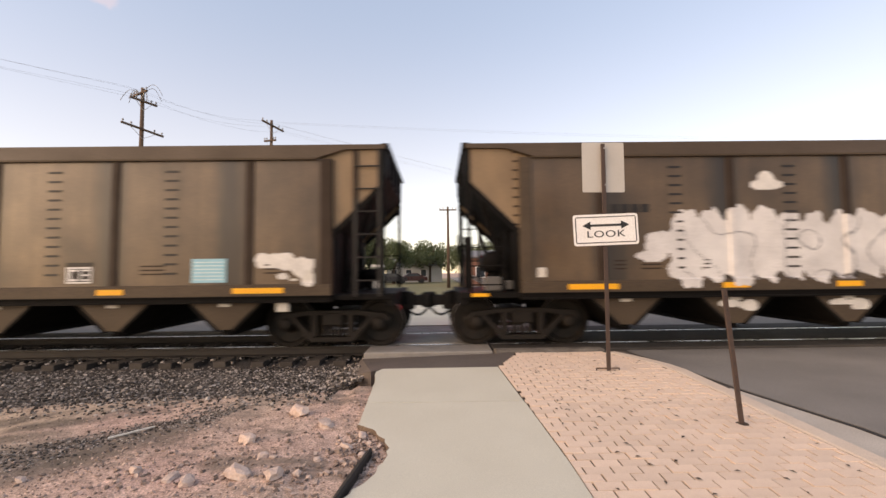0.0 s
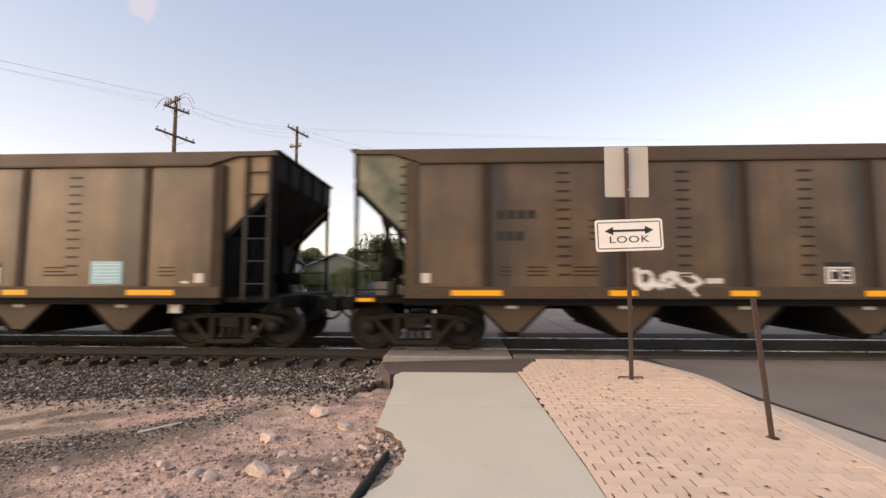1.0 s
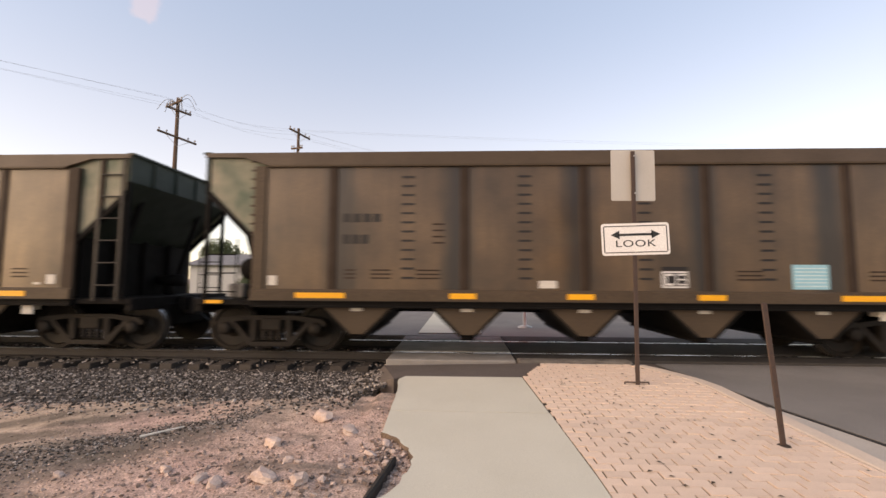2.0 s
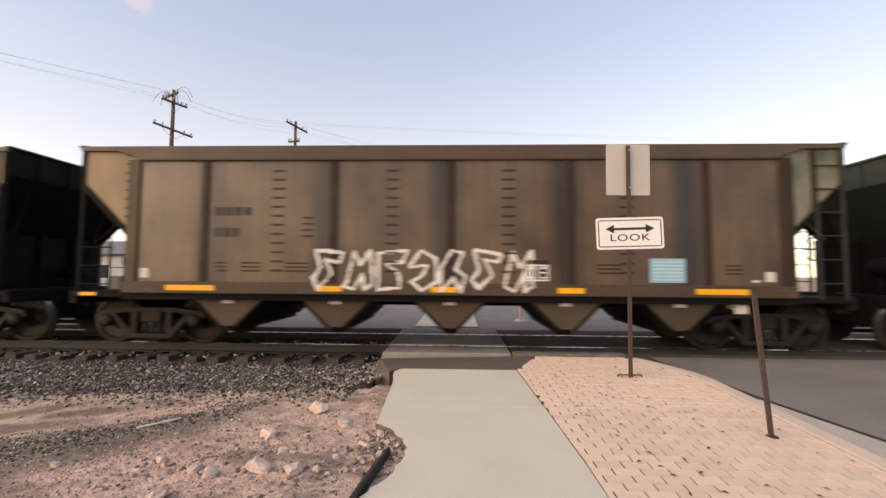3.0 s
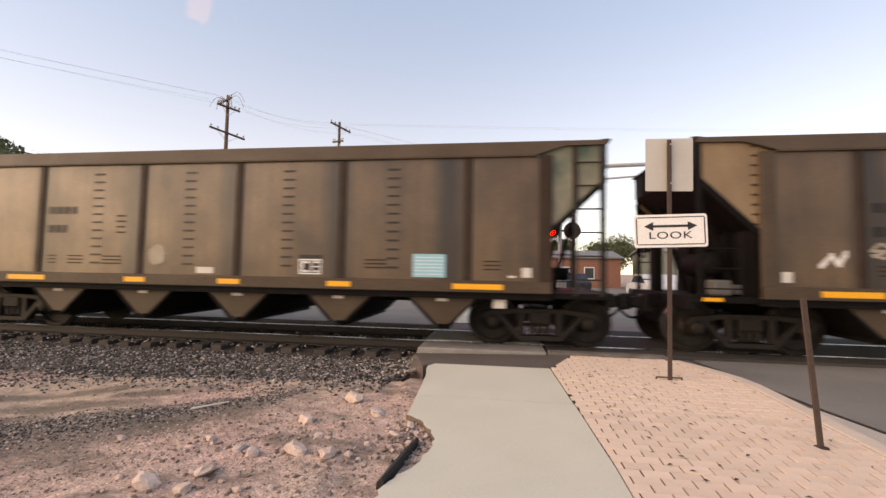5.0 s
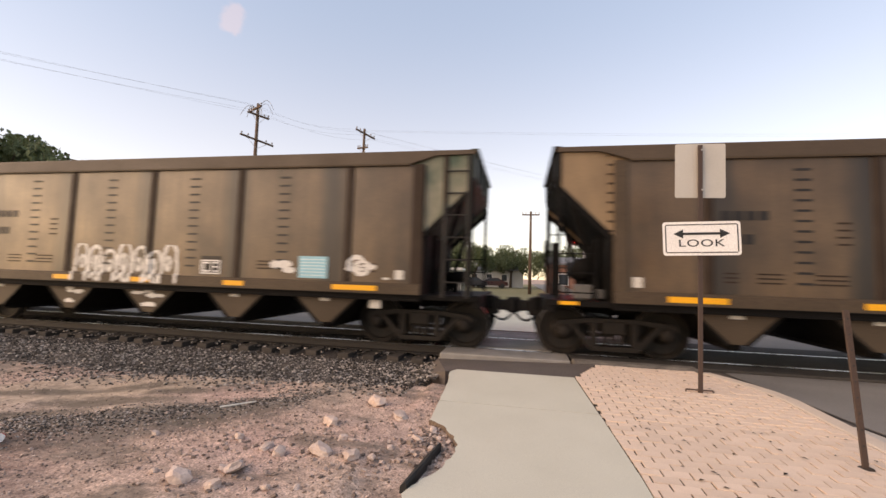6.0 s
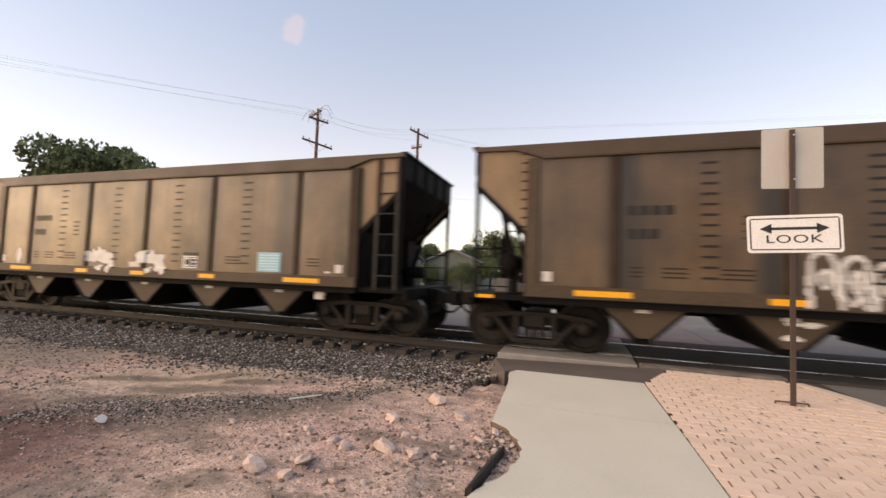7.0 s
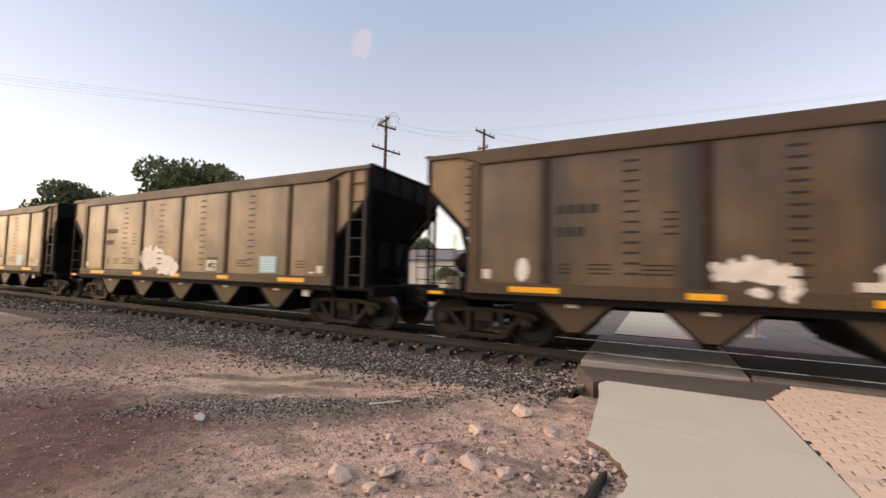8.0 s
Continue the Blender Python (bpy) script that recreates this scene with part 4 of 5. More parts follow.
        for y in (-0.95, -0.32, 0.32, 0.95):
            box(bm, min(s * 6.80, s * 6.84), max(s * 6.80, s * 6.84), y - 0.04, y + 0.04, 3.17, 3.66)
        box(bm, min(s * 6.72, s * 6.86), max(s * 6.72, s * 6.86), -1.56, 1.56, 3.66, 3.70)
        part("end_panel", bm, BLACK_STEEL, car, "black upright end panel")
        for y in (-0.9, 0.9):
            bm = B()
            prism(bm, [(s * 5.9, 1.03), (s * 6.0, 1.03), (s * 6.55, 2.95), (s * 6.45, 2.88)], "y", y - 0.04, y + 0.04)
            part("end_brace", bm, BLACK_STEEL, car)
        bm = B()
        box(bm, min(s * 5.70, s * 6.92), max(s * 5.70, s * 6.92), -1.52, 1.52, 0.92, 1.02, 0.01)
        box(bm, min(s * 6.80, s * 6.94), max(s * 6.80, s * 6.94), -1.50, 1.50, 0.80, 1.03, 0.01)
        part("end_platform", bm, BLACK_STEEL, car)
        bm = B()
        box(bm, min(s * 6.62, s * 6.96), max(s * 6.62, s * 6.96), -0.62, 0.62, 0.42, 0.91, 0.04)
        part("draft_box", bm, BLACK_STEEL, car, "black draft gear housing")
        bm = B()
        box(bm, min(s * 6.9, s * 7.22), max(s * 6.9, s * 7.22), -0.16, 0.16, 0.62, 0.98, 0.03)
        box(bm, min(s * 7.2, s * 7.42), max(s * 7.2, s * 7.42), -0.09, 0.09, 0.70, 0.92, 0.03)
        box(bm, min(s * 7.36, s * 7.56), max(s * 7.36, s * 7.56), -0.16 if s > 0 else -0.02, 0.02 if s > 0 else 0.16, 0.66, 0.98, 0.04)
        part("coupler", bm, CAST, car, "cast steel knuckle coupler")
        bm = B()
        last = None
        for k in range(9):
            p = Vector((s * (6.95 + 0.55 * k / 8), 0.35, 0.72 - 0.26 * math.sin(math.pi * k / 9)))
            if last is not None:
                rod(bm, last, p, 0.028, n=6)
            last = p
        part("air_hose", bm, BLACK, car, "black rubber air hose")
    # ladders at the right-hand corners, grab irons at the others
    for s in (1, -1):
        bm = B()
        for u, top in ((6.27, 2.70), (6.70, 3.58)):
            box(bm, s * u - 0.03, s * u + 0.03, -s * 1.585 - 0.012, -s * 1.585 + 0.012, 0.98, top, 0.004)
        for k in range(6):
            rod(bm, (s * 6.27, -s * 1.585, 1.26 + 0.405 * k), (s * 6.70, -s * 1.585, 1.26 + 0.405 * k), 0.015, n=6)
        part("ladder", bm, LADDER, car, "sooty grey steel corner ladder")
        for k in range(3):
            bm = B()
            rod(bm, (-s * 6.15, -s * 1.58, 1.16 + 0.33 * k), (-s * 6.74, -s * 1.58, 1.16 + 0.33 * k), 0.013, n=6)
            part("grab_iron", bm, BLACK_STEEL, car)
        bm = B()
        rod(bm, (-s * 6.15, -s * 1.57, 1.0), (-s * 6.15, -s * 1.57, 2.1), 0.018, n=6)
        part("grab_post", bm, BLACK_STEEL, car)
    # brake gear on the end platforms
    bm = B()
    lathe(bm, [(-0.55, 0.05), (-0.53, 0.17), (-0.45, 0.21), (0.45, 0.21), (0.53, 0.17), (0.55, 0.05)], 18, "y", (-6.25, -0.45, 1.58))
    box(bm, -6.30, -6.20, -0.85, -0.78, 1.02, 1.42)
    box(bm, -6.30, -6.20, -0.12, -0.05, 1.02, 1.42)
    part("air_reservoir", bm, BLACK_STEEL, car, "black air brake reservoir", True)
    bm = B()
    box(bm, -6.45, -6.15, -1.30, -1.02, 1.03, 1.30, 0.03)
    box(bm, -6.05, -5.92, -1.15, -0.95, 1.05, 1.22, 0.02)
    part("valve_box", bm, ALU_DUSTY, car, "dusty pale brake valve box")
    bm = B()
    lathe(bm, [(-0.3, 0.1), (0.0, 0.14), (0.28, 0.14), (0.3, 0.05)], 14, "x", (6.2, 0.5, 1.35))
    box(bm, 6.1, 6.25, 0.42, 0.58, 1.02, 1.25)
    part("brake_cylinder", bm, BLACK_STEEL, car, "black brake cylinder", True)
    bm = B()
    for k in range(14):
        a, b = 2 * math.pi * k / 14, 2 * math.pi * (k + 1) / 14
        rod(bm, (-6.86, 0.8 + 0.26 * math.cos(a), 2.0 + 0.26 * math.sin(a)), (-6.86, 0.8 + 0.26 * math.cos(b), 2.0 + 0.26 * math.sin(b)), 0.014, n=5)
    for a in (0, 1.57, 3.14, 4.71):
        rod(bm, (-6.86, 0.8, 2.0), (-6.86, 0.8 + 0.26 * math.cos(a), 2.0 + 0.26 * math.sin(a)), 0.012, n=5)
    rod(bm, (-6.86, 0.8, 2.0), (-6.60, 0.8, 2.0), 0.02, n=6)
    box(bm, -6.70, -6.52, 0.66, 0.94, 1.02, 2.2)
    part("hand_brake", bm, BLACK_STEEL, car, "hand brake wheel on its housing")
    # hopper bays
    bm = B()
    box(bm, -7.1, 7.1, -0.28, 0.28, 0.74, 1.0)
    part("centre_sill", bm, BLACK_STEEL, car)
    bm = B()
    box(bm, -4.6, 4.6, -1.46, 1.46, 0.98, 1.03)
    part("hopper_floor", bm, BLACK_STEEL, car)
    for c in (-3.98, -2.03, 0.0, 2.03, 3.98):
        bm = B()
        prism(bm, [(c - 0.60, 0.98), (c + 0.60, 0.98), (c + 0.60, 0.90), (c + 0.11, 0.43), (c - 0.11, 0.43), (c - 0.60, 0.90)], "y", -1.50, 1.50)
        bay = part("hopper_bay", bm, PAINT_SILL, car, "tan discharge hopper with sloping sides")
        # shade on the bay's sloped sides, put in as near-black plates
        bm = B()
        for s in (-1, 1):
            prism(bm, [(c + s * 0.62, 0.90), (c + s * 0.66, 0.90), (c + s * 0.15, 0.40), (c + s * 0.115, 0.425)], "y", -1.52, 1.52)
        part("slope_edge", bm, BLACK_STEEL, bay, "sloping edge plates blackened for the shade on them")
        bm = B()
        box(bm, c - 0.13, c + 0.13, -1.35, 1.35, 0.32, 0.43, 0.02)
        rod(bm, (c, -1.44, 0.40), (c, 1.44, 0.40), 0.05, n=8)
        part("discharge_gate", bm, BLACK_STEEL, bay, "black discharge gate")
        bm = B()
        box(bm, c - 0.11, c + 0.09, -1.508, -1.49, 0.83, 0.885)
        part("number_plate", bm, WHITE, bay, "small pale plate")
    bm = B()
    box(bm, 4.88, 5.10, -1.53, -1.50, 0.73, 0.93, 0.01)
    box(bm, 4.9, 5.0, -1.51, -1.30, 0.80, 0.96)
    part("tag_board", bm, WHITE, car, "white card board under the sill")
    for u in (-5.735, 5.735):
        build_truck(car, u)
    # rows of short weld marks between the ribs
    for u in (-3.08, -1.03, 1.02, 3.06):
        for k in range(12):
            z = 1.42 + 0.163 * k
            bm = B()
            box(bm, u - 0.115, u + 0.115, side_at(u) - 0.006, side_at(u) + 0.01, z - 0.019, z + 0.019)
            part("weld_mark", bm, STENCIL, car)
    for k in range(9):
        z = 2.22 + 0.163 * k
        bm = B()
        box(bm, -5.955, -5.87, -1.536, -1.52, z - 0.018, z + 0.018)
        part("weld_mark", bm, RIB, car)
    for a, b in ((-5.045, -4.17), (-2.34, -1.89), (-0.33, 0.12), (1.85, 2.30), (4.17, 5.045)):
        bm = B()
        box(bm, a, b, -1.646, -1.638, 1.06, 1.155)
        part("reflective_stripe", bm, ORANGE, car, "bright orange reflective stripe")
    bm = B()
    box(bm, -6.72, -6.42, -1.535, -1.52, 0.95, 1.01)
    part("reflective_stripe", bm, ORANGE, car, "bright orange reflective stripe")
    v = side_at(3.73)
    bm = B()
    box(bm, 3.44, 4.03, v - 0.008, v + 0.01, 1.255, 1.67)
    blue = part("placard", bm, BLUE, car, "pale blue printed placard")
    for k in range(6):
        bm = B()
        box(bm, 3.48, 3.99, v - 0.011, v - 0.007, 1.30 + 0.06 * k, 1.318 + 0.06 * k)
        part("printed_line", bm, PALE, blue)
    v = side_at(1.5)
    bm = B()
    for x0, x1, z0, z1 in ((1.28, 1.71, 1.27, 1.295), (1.28, 1.71, 1.525, 1.55), (1.28, 1.305, 1.295, 1.525), (1.685, 1.71, 1.295, 1.525)):
        box(bm, x0, x1, v - 0.008, v + 0.01, z0, z1)
    fr = part("stencil_frame", bm, FRESH_WHITE, car, "white stencilled frame")
    bm = B()
    box(bm, 1.28, 1.71, v - 0.007, v + 0.01, 1.565, 1.63)
    box(bm, 1.305, 1.685, v - 0.006, v + 0.01, 1.295, 1.525)
    part("stencil_ground", bm, STENCIL, fr, "black ground of the stencil")
    bm = B()
    for x0, x1, z0, z1 in ((1.33, 1.36, 1.31, 1.51), (1.36, 1.47, 1.31, 1.345), (1.36, 1.47, 1.475, 1.51), (1.51, 1.535, 1.31, 1.51), (1.56, 1.665, 1.40, 1.425), (1.56, 1.665, 1.315, 1.34), (1.56, 1.665, 1.48, 1.51)):
        box(bm, x0, x1, v - 0.009, v + 0.01, z0, z1)
    part("stencil_print", bm, FRESH_WHITE, fr, "white stencilled print")
    for u, w, z0, z1 in ((-5.49, 0.15, 1.28, 1.45), (5.45, 0.16, 1.28, 1.45), (5.2, 0.12, 1.27, 1.31)):
        bm = B()
        v = side_at(u)
        box(bm, u - w / 2, u + w / 2, v - 0.008, v + 0.012, z0, z1)
        part("plate", bm, WHITE, car, "small white plate")
    # stencilled marks: plain bars of letter size
    v = side_at(-3.9)
    for k in range(4):
        bm = B()
        box(bm, -4.24 + 0.18 * k, -4.10 + 0.18 * k, v - 0.007, v + 0.012, 2.405, 2.555)
        part("stencil_bar", bm, STENCIL, car, "faded dark stencil bar")
    for k in range(3):
        bm = B()
        box(bm, -4.24 + 0.165 * k, -4.11 + 0.165 * k, v - 0.007, v + 0.012, 2.02, 2.18)
        part("stencil_bar", bm, STENCIL, car, "faded dark stencil bar")
    for u, w in ((-4.1, 0.2), (-3.55, 0.36), (-2.72, 0.42), (2.75, 0.42), (4.85, 0.3)):
        v = side_at(u)
        for k in range(3):
            bm = B()
            box(bm, u - w / 2, u + w / 2, v - 0.005, v + 0.012, 1.40 + 0.07 * k, 1.425 + 0.07 * k)
            part("stencil_line", bm, RIB, car)
    v = side_at(-2.5)
    for k in range(4):
        bm = B()
        box(bm, -2.64, -2.44, v - 0.005, v + 0.012, 2.02 + 0.11 * k, 2.05 + 0.11 * k)
        part("stencil_line", bm, RIB, car)
    return car


# ---- painted tags ----
def sprayed(car, u0, u1, z0, z1, inside, mat, label, cell=0.022, name="spray_paint"):
    """Paint that lies on the car's side wherever inside(u, z) holds."""
    nu, nz = int((u1 - u0) / cell), int((z1 - z0) / cell)
    index, verts, faces = {}, [], []

    def vert(i, j):
        if (i, j) not in index:
            index[i, j] = len(verts)
            u, z = u0 + i * cell, z0 + j * cell
            v = (side_at(u) - 0.006 if z > 1.22 else -1.648 if z > 1.0 else -1.51) - (0.004 if name == "outline_paint" else 0.0)
            verts.append((u, v, z))
        return index[i, j]

    for i in range(nu):
        for j in range(nz):
            if inside(u0 + (i + 0.5) * cell, z0 + (j + 0.5) * cell):
                faces.append((vert(i, j), vert(i + 1, j), vert(i + 1, j + 1), vert(i, j + 1)))
    me = bpy.data.meshes.new(name)
    me.from_pydata(verts, [], faces)
    me.materials.append(mat)
    ob = new(name, me)
    ob.parent = car
    return tagged(ob, label)


def strokes_inside(lines, width):
    segs = [(a, b) for ln in lines for a, b in zip(ln, ln[1:])]

    def inside(u, z):
        for (ax, az), (bx, bz) in segs:
            dx, dz = bx - ax, bz - az
            k = max(0.0, min(1.0, ((u - ax) * dx + (z - az) * dz) / (dx * dx + dz * dz + 1e-9)))
            if math.hypot(u - ax - k * dx, z - az - k * dz) < width * (0.8 + 0.5 * noise.noise((u * 5, z * 5, 2))):
                return True
        return False
    return inside


def loop(cu, cz, ru, rz, lean=0.0, n=12, a0=0, a1=360):
    out = []
    for k in range(n + 1):
        a = radians(a0 + (a1 - a0) * k / n)
        out.append((cu + ru * math.cos(a) + lean * rz * math.sin(a), cz + rz * math.sin(a)))
    return out


def blob_inside(blobs, rough=0.25):
    def inside(u, z):
        d = rough * noise.noise((u * 6, z * 6, 4))
        return any(((u - cu) / ru) ** 2 + ((z - cz) / rz) ** 2 < 1 + d for cu, cz, ru, rz in blobs)
    return inside


def angular(u0, z0, h, count, step, seed, lean=0.12):
    """A row of tall angular open shapes, painted lines that say nothing."""
    rnd = random.Random(seed)
    kinds = (((0.1, 0.0), (0.0, 0.55), (0.25, 1.0), (0.60, 0.92), (0.45, 0.55), (0.75, 0.35), (0.62, 0.0), (0.40, 0.30), (0.1, 0.0)),
             ((0.0, 1.0), (0.80, 0.92), (0.72, 0.70), (0.30, 0.74), (0.55, 0.40), (0.20, 0.05), (0.0, 0.30), (0.18, 0.52), (0.0, 1.0)),
             ((0.05, 0.1), (0.20, 0.95), (0.42, 0.60), (0.66, 1.0), (0.84, 0.15), (0.60, 0.0), (0.52, 0.42), (0.32, 0.0), (0.05, 0.1)),
             ((0.10, 0.0), (0.0, 0.90), (0.78, 1.0), (0.70, 0.72), (0.26, 0.66), (0.64, 0.44), (0.74, 0.05), (0.10, 0.0)),
             ((0.0, 0.60), (0.30, 1.0), (0.72, 0.80), (0.84, 0.25), (0.48, 0.0), (0.12, 0.22), (0.42, 0.36), (0.50, 0.62), (0.0, 0.60)))
    out = []
    for k in range(count):
        u = u0 + k * step
        shape = kinds[(k + seed) % 5]
        out.append([(u + p * step * 1.1 + lean * q * h + rnd.uniform(-.02, .02), z0 + q * h + rnd.uniform(-.02, .02)) for p, q in shape])
    return out


def arches(u0, z0, h, count, step):
    """A row of rounded open outlines on two legs."""
    out = []
    for k in range(count):
        u, hh = u0 + k * step, h * (1.0 - 0.10 * (k % 3))
        lean = 0.10 * (k / count - 0.3)
        out.append([(u - 0.05, z0), (u + lean * 0.5, z0 + hh * 0.6)] + loop(u + step * 0.42 + lean, z0 + hh * 0.72, step * 0.40, hh * 0.28, 0, 8, 180, 0) + [(u + step * 0.95 + lean, z0 + 0.02)])
        out.append(loop(u + step * 0.42, z0 + hh * 0.50, step * 0.16, hh * 0.16 + 0.03 * (k % 2)))
        if k % 2:
            out.append([(u + step * 0.2, z0 + 0.05), (u + step * 0.5, z0 + hh * 0.28), (u + step * 0.62, z0)])
    return out


def bubbles(u0, z0, h, count, step, seed):
    rnd = random.Random(seed)
    out = []
    for k in range(count):
        u = u0 + k * step
        out.append(loop(u, z0 + h * 0.62, step * 0.55, h * 0.38, 0.1))
        out.append([(u - step * 0.5, z0 + h * 0.5), (u - step * 0.55, z0), (u + step * 0.1, z0 + rnd.uniform(0, 0.1)), (u + step * 0.3, z0 + h * 0.4)])
        if rnd.random() < 0.6:
            out.append(loop(u + 0.02, z0 + h * 0.6, step * 0.2, h * 0.16))
    return out


def mark_cars(cars):
    # big silver piece over the middle of the first car
    rnd = random.Random(21)
    blobs = [(-2.9 + 0.46 * k, 1.80 + rnd.uniform(-.04, .04), 0.33, 0.66 + rnd.uniform(-.10, .10)) for k in range(13)]
    blobs += [(-3.40, 1.85, 0.26, 0.22), (-3.55, 1.62, 0.30, 0.10), (-3.05, 1.40, 0.22, 0.18)]
    sprayed(cars[0], -3.9, 3.0, 1.04, 2.62, blob_inside(blobs, 0.35), SILVER, "large silver painted lettering shapes")
    sprayed(cars[0], -3.0, 2.6, 1.06, 2.40, lambda u, z: abs(noise.noise((u * 1.7, z * 1.5, 12))) < 0.02 and abs(z - 1.75) < 0.55, PALE_GREY, "grey outlines inside the silver paint", name="outline_paint")
    hat = [(-1.44, 2.88, 0.31, 0.10), (-1.44, 2.99, 0.15, 0.14)]
    sprayed(cars[0], -1.9, -1.0, 2.7, 3.2, blob_inside(hat, 0.2), SPRAY, "small white painted shape")
    for c in (-2.0, 0.0):
        sprayed(cars[0], c - 0.5, c + 0.5, 0.6, 0.88, blob_inside([(c - 0.15, 0.78, 0.2, 0.06), (c + 0.2, 0.74, 0.18, 0.10)], 0.7), SPRAY, "white spray on the hopper bay")
    # white script and a blotch by the end
    lines = [loop(-1.72, 1.33, 0.13, 0.15), [(-1.85, 1.5), (-1.75, 1.2), (-1.6, 1.35), (-1.5, 1.2), (-1.4, 1.36), (-1.3, 1.22), (-1.2, 1.4), (-1.1, 1.25)], loop(-1.35, 1.32, 0.1, 0.1), [(-1.3, 1.45), (-0.95, 1.42), (-0.78, 1.30), (-1.0, 1.2)], [(-1.05, 1.25), (-0.9, 1.08)]]
    sprayed(cars[1], -2.1, -0.6, 1.04, 1.62, strokes_inside(lines, 0.045), SPRAY, "white painted scrawl")
    sprayed(cars[1], 4.5, 5.7, 1.1, 1.85, blob_inside([(4.75, 1.62, 0.22, 0.14), (5.05, 1.60, 0.25, 0.15), (5.35, 1.50, 0.22, 0.20), (5.45, 1.30, 0.12, 0.16), (5.0, 1.35, 0.10, 0.06)], 0.8), SPRAY, "ragged white painted blotch")
    bm = B()
    box(bm, -0.69, -0.42, side_at(-0.5) - 0.008, side_at(-0.5) + 0.01, 1.27, 1.36)
    part("plate", bm, WHITE, cars[1], "small white plate")
    bm = B()
    box(bm, -0.80, -0.50, side_at(-0.6) - 0.008, side_at(-0.6) + 0.01, 1.25, 1.38)
    part("plate", bm, WHITE, cars[2], "small white plate")
    # outlined angular piece
    sprayed(cars[3], -2.75, 1.75, 1.04, 1.98, strokes_inside(angular(-2.45, 1.08, 0.72, 7, 0.56, 31), 0.035), SPRAY, "white outlined angular painted shapes")
    # bubble piece, a small scrawl and a dab
    sprayed(cars[4], -2.0, 1.1, 1.02, 1.98, strokes_inside(bubbles(-1.75, 1.30, 0.6, 9, 0.27, 5) + bubbles(-1.85, 1.05, 0.4, 8, 0.26, 6), 0.035), SPRAY, "white bubble-shaped painted outlines")
    sprayed(cars[4], -4.4, -3.2, 1.6, 1.98, strokes_inside(angular(-4.3, 1.68, 0.22, 3, 0.33, 9), 0.03), PALE_TAG, "faint pale painted scrawl")
    sprayed(cars[4], -5.15, -4.5, 1.45, 1.85, strokes_inside([[(-5.0, 1.55), (-4.85, 1.72), (-4.75, 1.58), (-4.65, 1.76)]], 0.05), SPRAY, "small white painted scrawl")
    sprayed(cars[4], 2.95, 3.45, 1.2, 1.6, blob_inside([(3.15, 1.45, 0.14, 0.10), (3.28, 1.34, 0.15, 0.10)], 0.5), SPRAY, "white painted dab")
    for j, u in ((5, -0.65), (7, -0.30)):
        bm = B()
        box(bm, u - 0.18, u + 0.18, side_at(u) - 0.008, side_at(u) + 0.01, 1.25, 1.37)
        part("plate", bm, WHITE, cars[j], "small white plate")
    sprayed(cars[5], -2.0, -1.4, 1.35, 1.85, blob_inside([(-1.70, 1.60, 0.20, 0.19)], 0.4), PALE_TAG, "pale faded painted patch")
    # two rows of outlined shapes on the sixth car
    sprayed(cars[6], -2.2, 1.15, 1.04, 1.85, strokes_inside(arches(-1.82, 1.06, 0.80, 7, 0.36), 0.043), SPRAY, "white outlined painted letters shapes")
    sprayed(cars[6], -2.4, 0.4, 0.55, 0.87, blob_inside([(-2.03, 0.585, 0.17, 0.05), (-1.85, 0.80, 0.22, 0.035), (0.02, 0.585, 0.17, 0.05), (0.15, 0.78, 0.28, 0.04), (-0.25, 0.83, 0.2, 0.03)], 1.2), SPRAY, "white spray on the hopper bays")
    sprayed(cars[6], 2.7, 3.5, 1.25, 1.65, blob_inside([(3.05, 1.50, 0.24, 0.08), (3.25, 1.40, 0.16, 0.06)], 0.6), SPRAY, "white painted streak")
    sprayed(cars[6], 4.3, 5.1, 1.3, 1.8, strokes_inside([loop(4.62, 1.55, 0.15, 0.13), loop(4.72, 1.48, 0.14, 0.11), [(4.45, 1.45), (4.95, 1.5)]], 0.05), SPRAY, "round white painted scrawl")
    # two white blotches
    for u in (-1.5, 0.25):
        sprayed(cars[7], u - 0.8, u + 0.8, 1.04, 1.8, blob_inside([(u - 0.30, 1.50, 0.22, 0.15), (u, 1.50, 0.26, 0.16), (u + 0.28, 1.42, 0.20, 0.18), (u + 0.36, 1.22, 0.13, 0.14), (u - 0.02, 1.20, 0.12, 0.08), (u - 0.42, 1.40, 0.1, 0.1)], 1.3), SPRAY, "ragged white painted blotch")
    sprayed(cars[7], -5.1, -4.5, 1.2, 1.75, blob_inside([(-4.82, 1.45, 0.11, 0.20)], 0.3), SPRAY, "small white painted patch")
    # a filled white patch on the last but one
    sprayed(cars[8], -2.6, 0.3, 1.04, 2.0, blob_inside([(-1.65, 1.60, 0.38, 0.38), (-1.15, 1.62, 0.38, 0.34), (-0.65, 1.40, 0.40, 0.30), (-0.25, 1.3, 0.28, 0.2)], 0.6), SPRAY, "large filled white painted patch")


PALE_GREY = material("grey_spray", (0.33, 0.32, 0.33), 0.5, scale=5, amount=0.5, bump=0.02)
PALE_TAG = material("faded_spray", (0.34, 0.29, 0.22), 0.6, scale=5, amount=0.6, bump=0.02)


DARK_GREEN = material("dark_green", (0.022, 0.034, 0.024), 0.65, scale=4, bump=0.1)


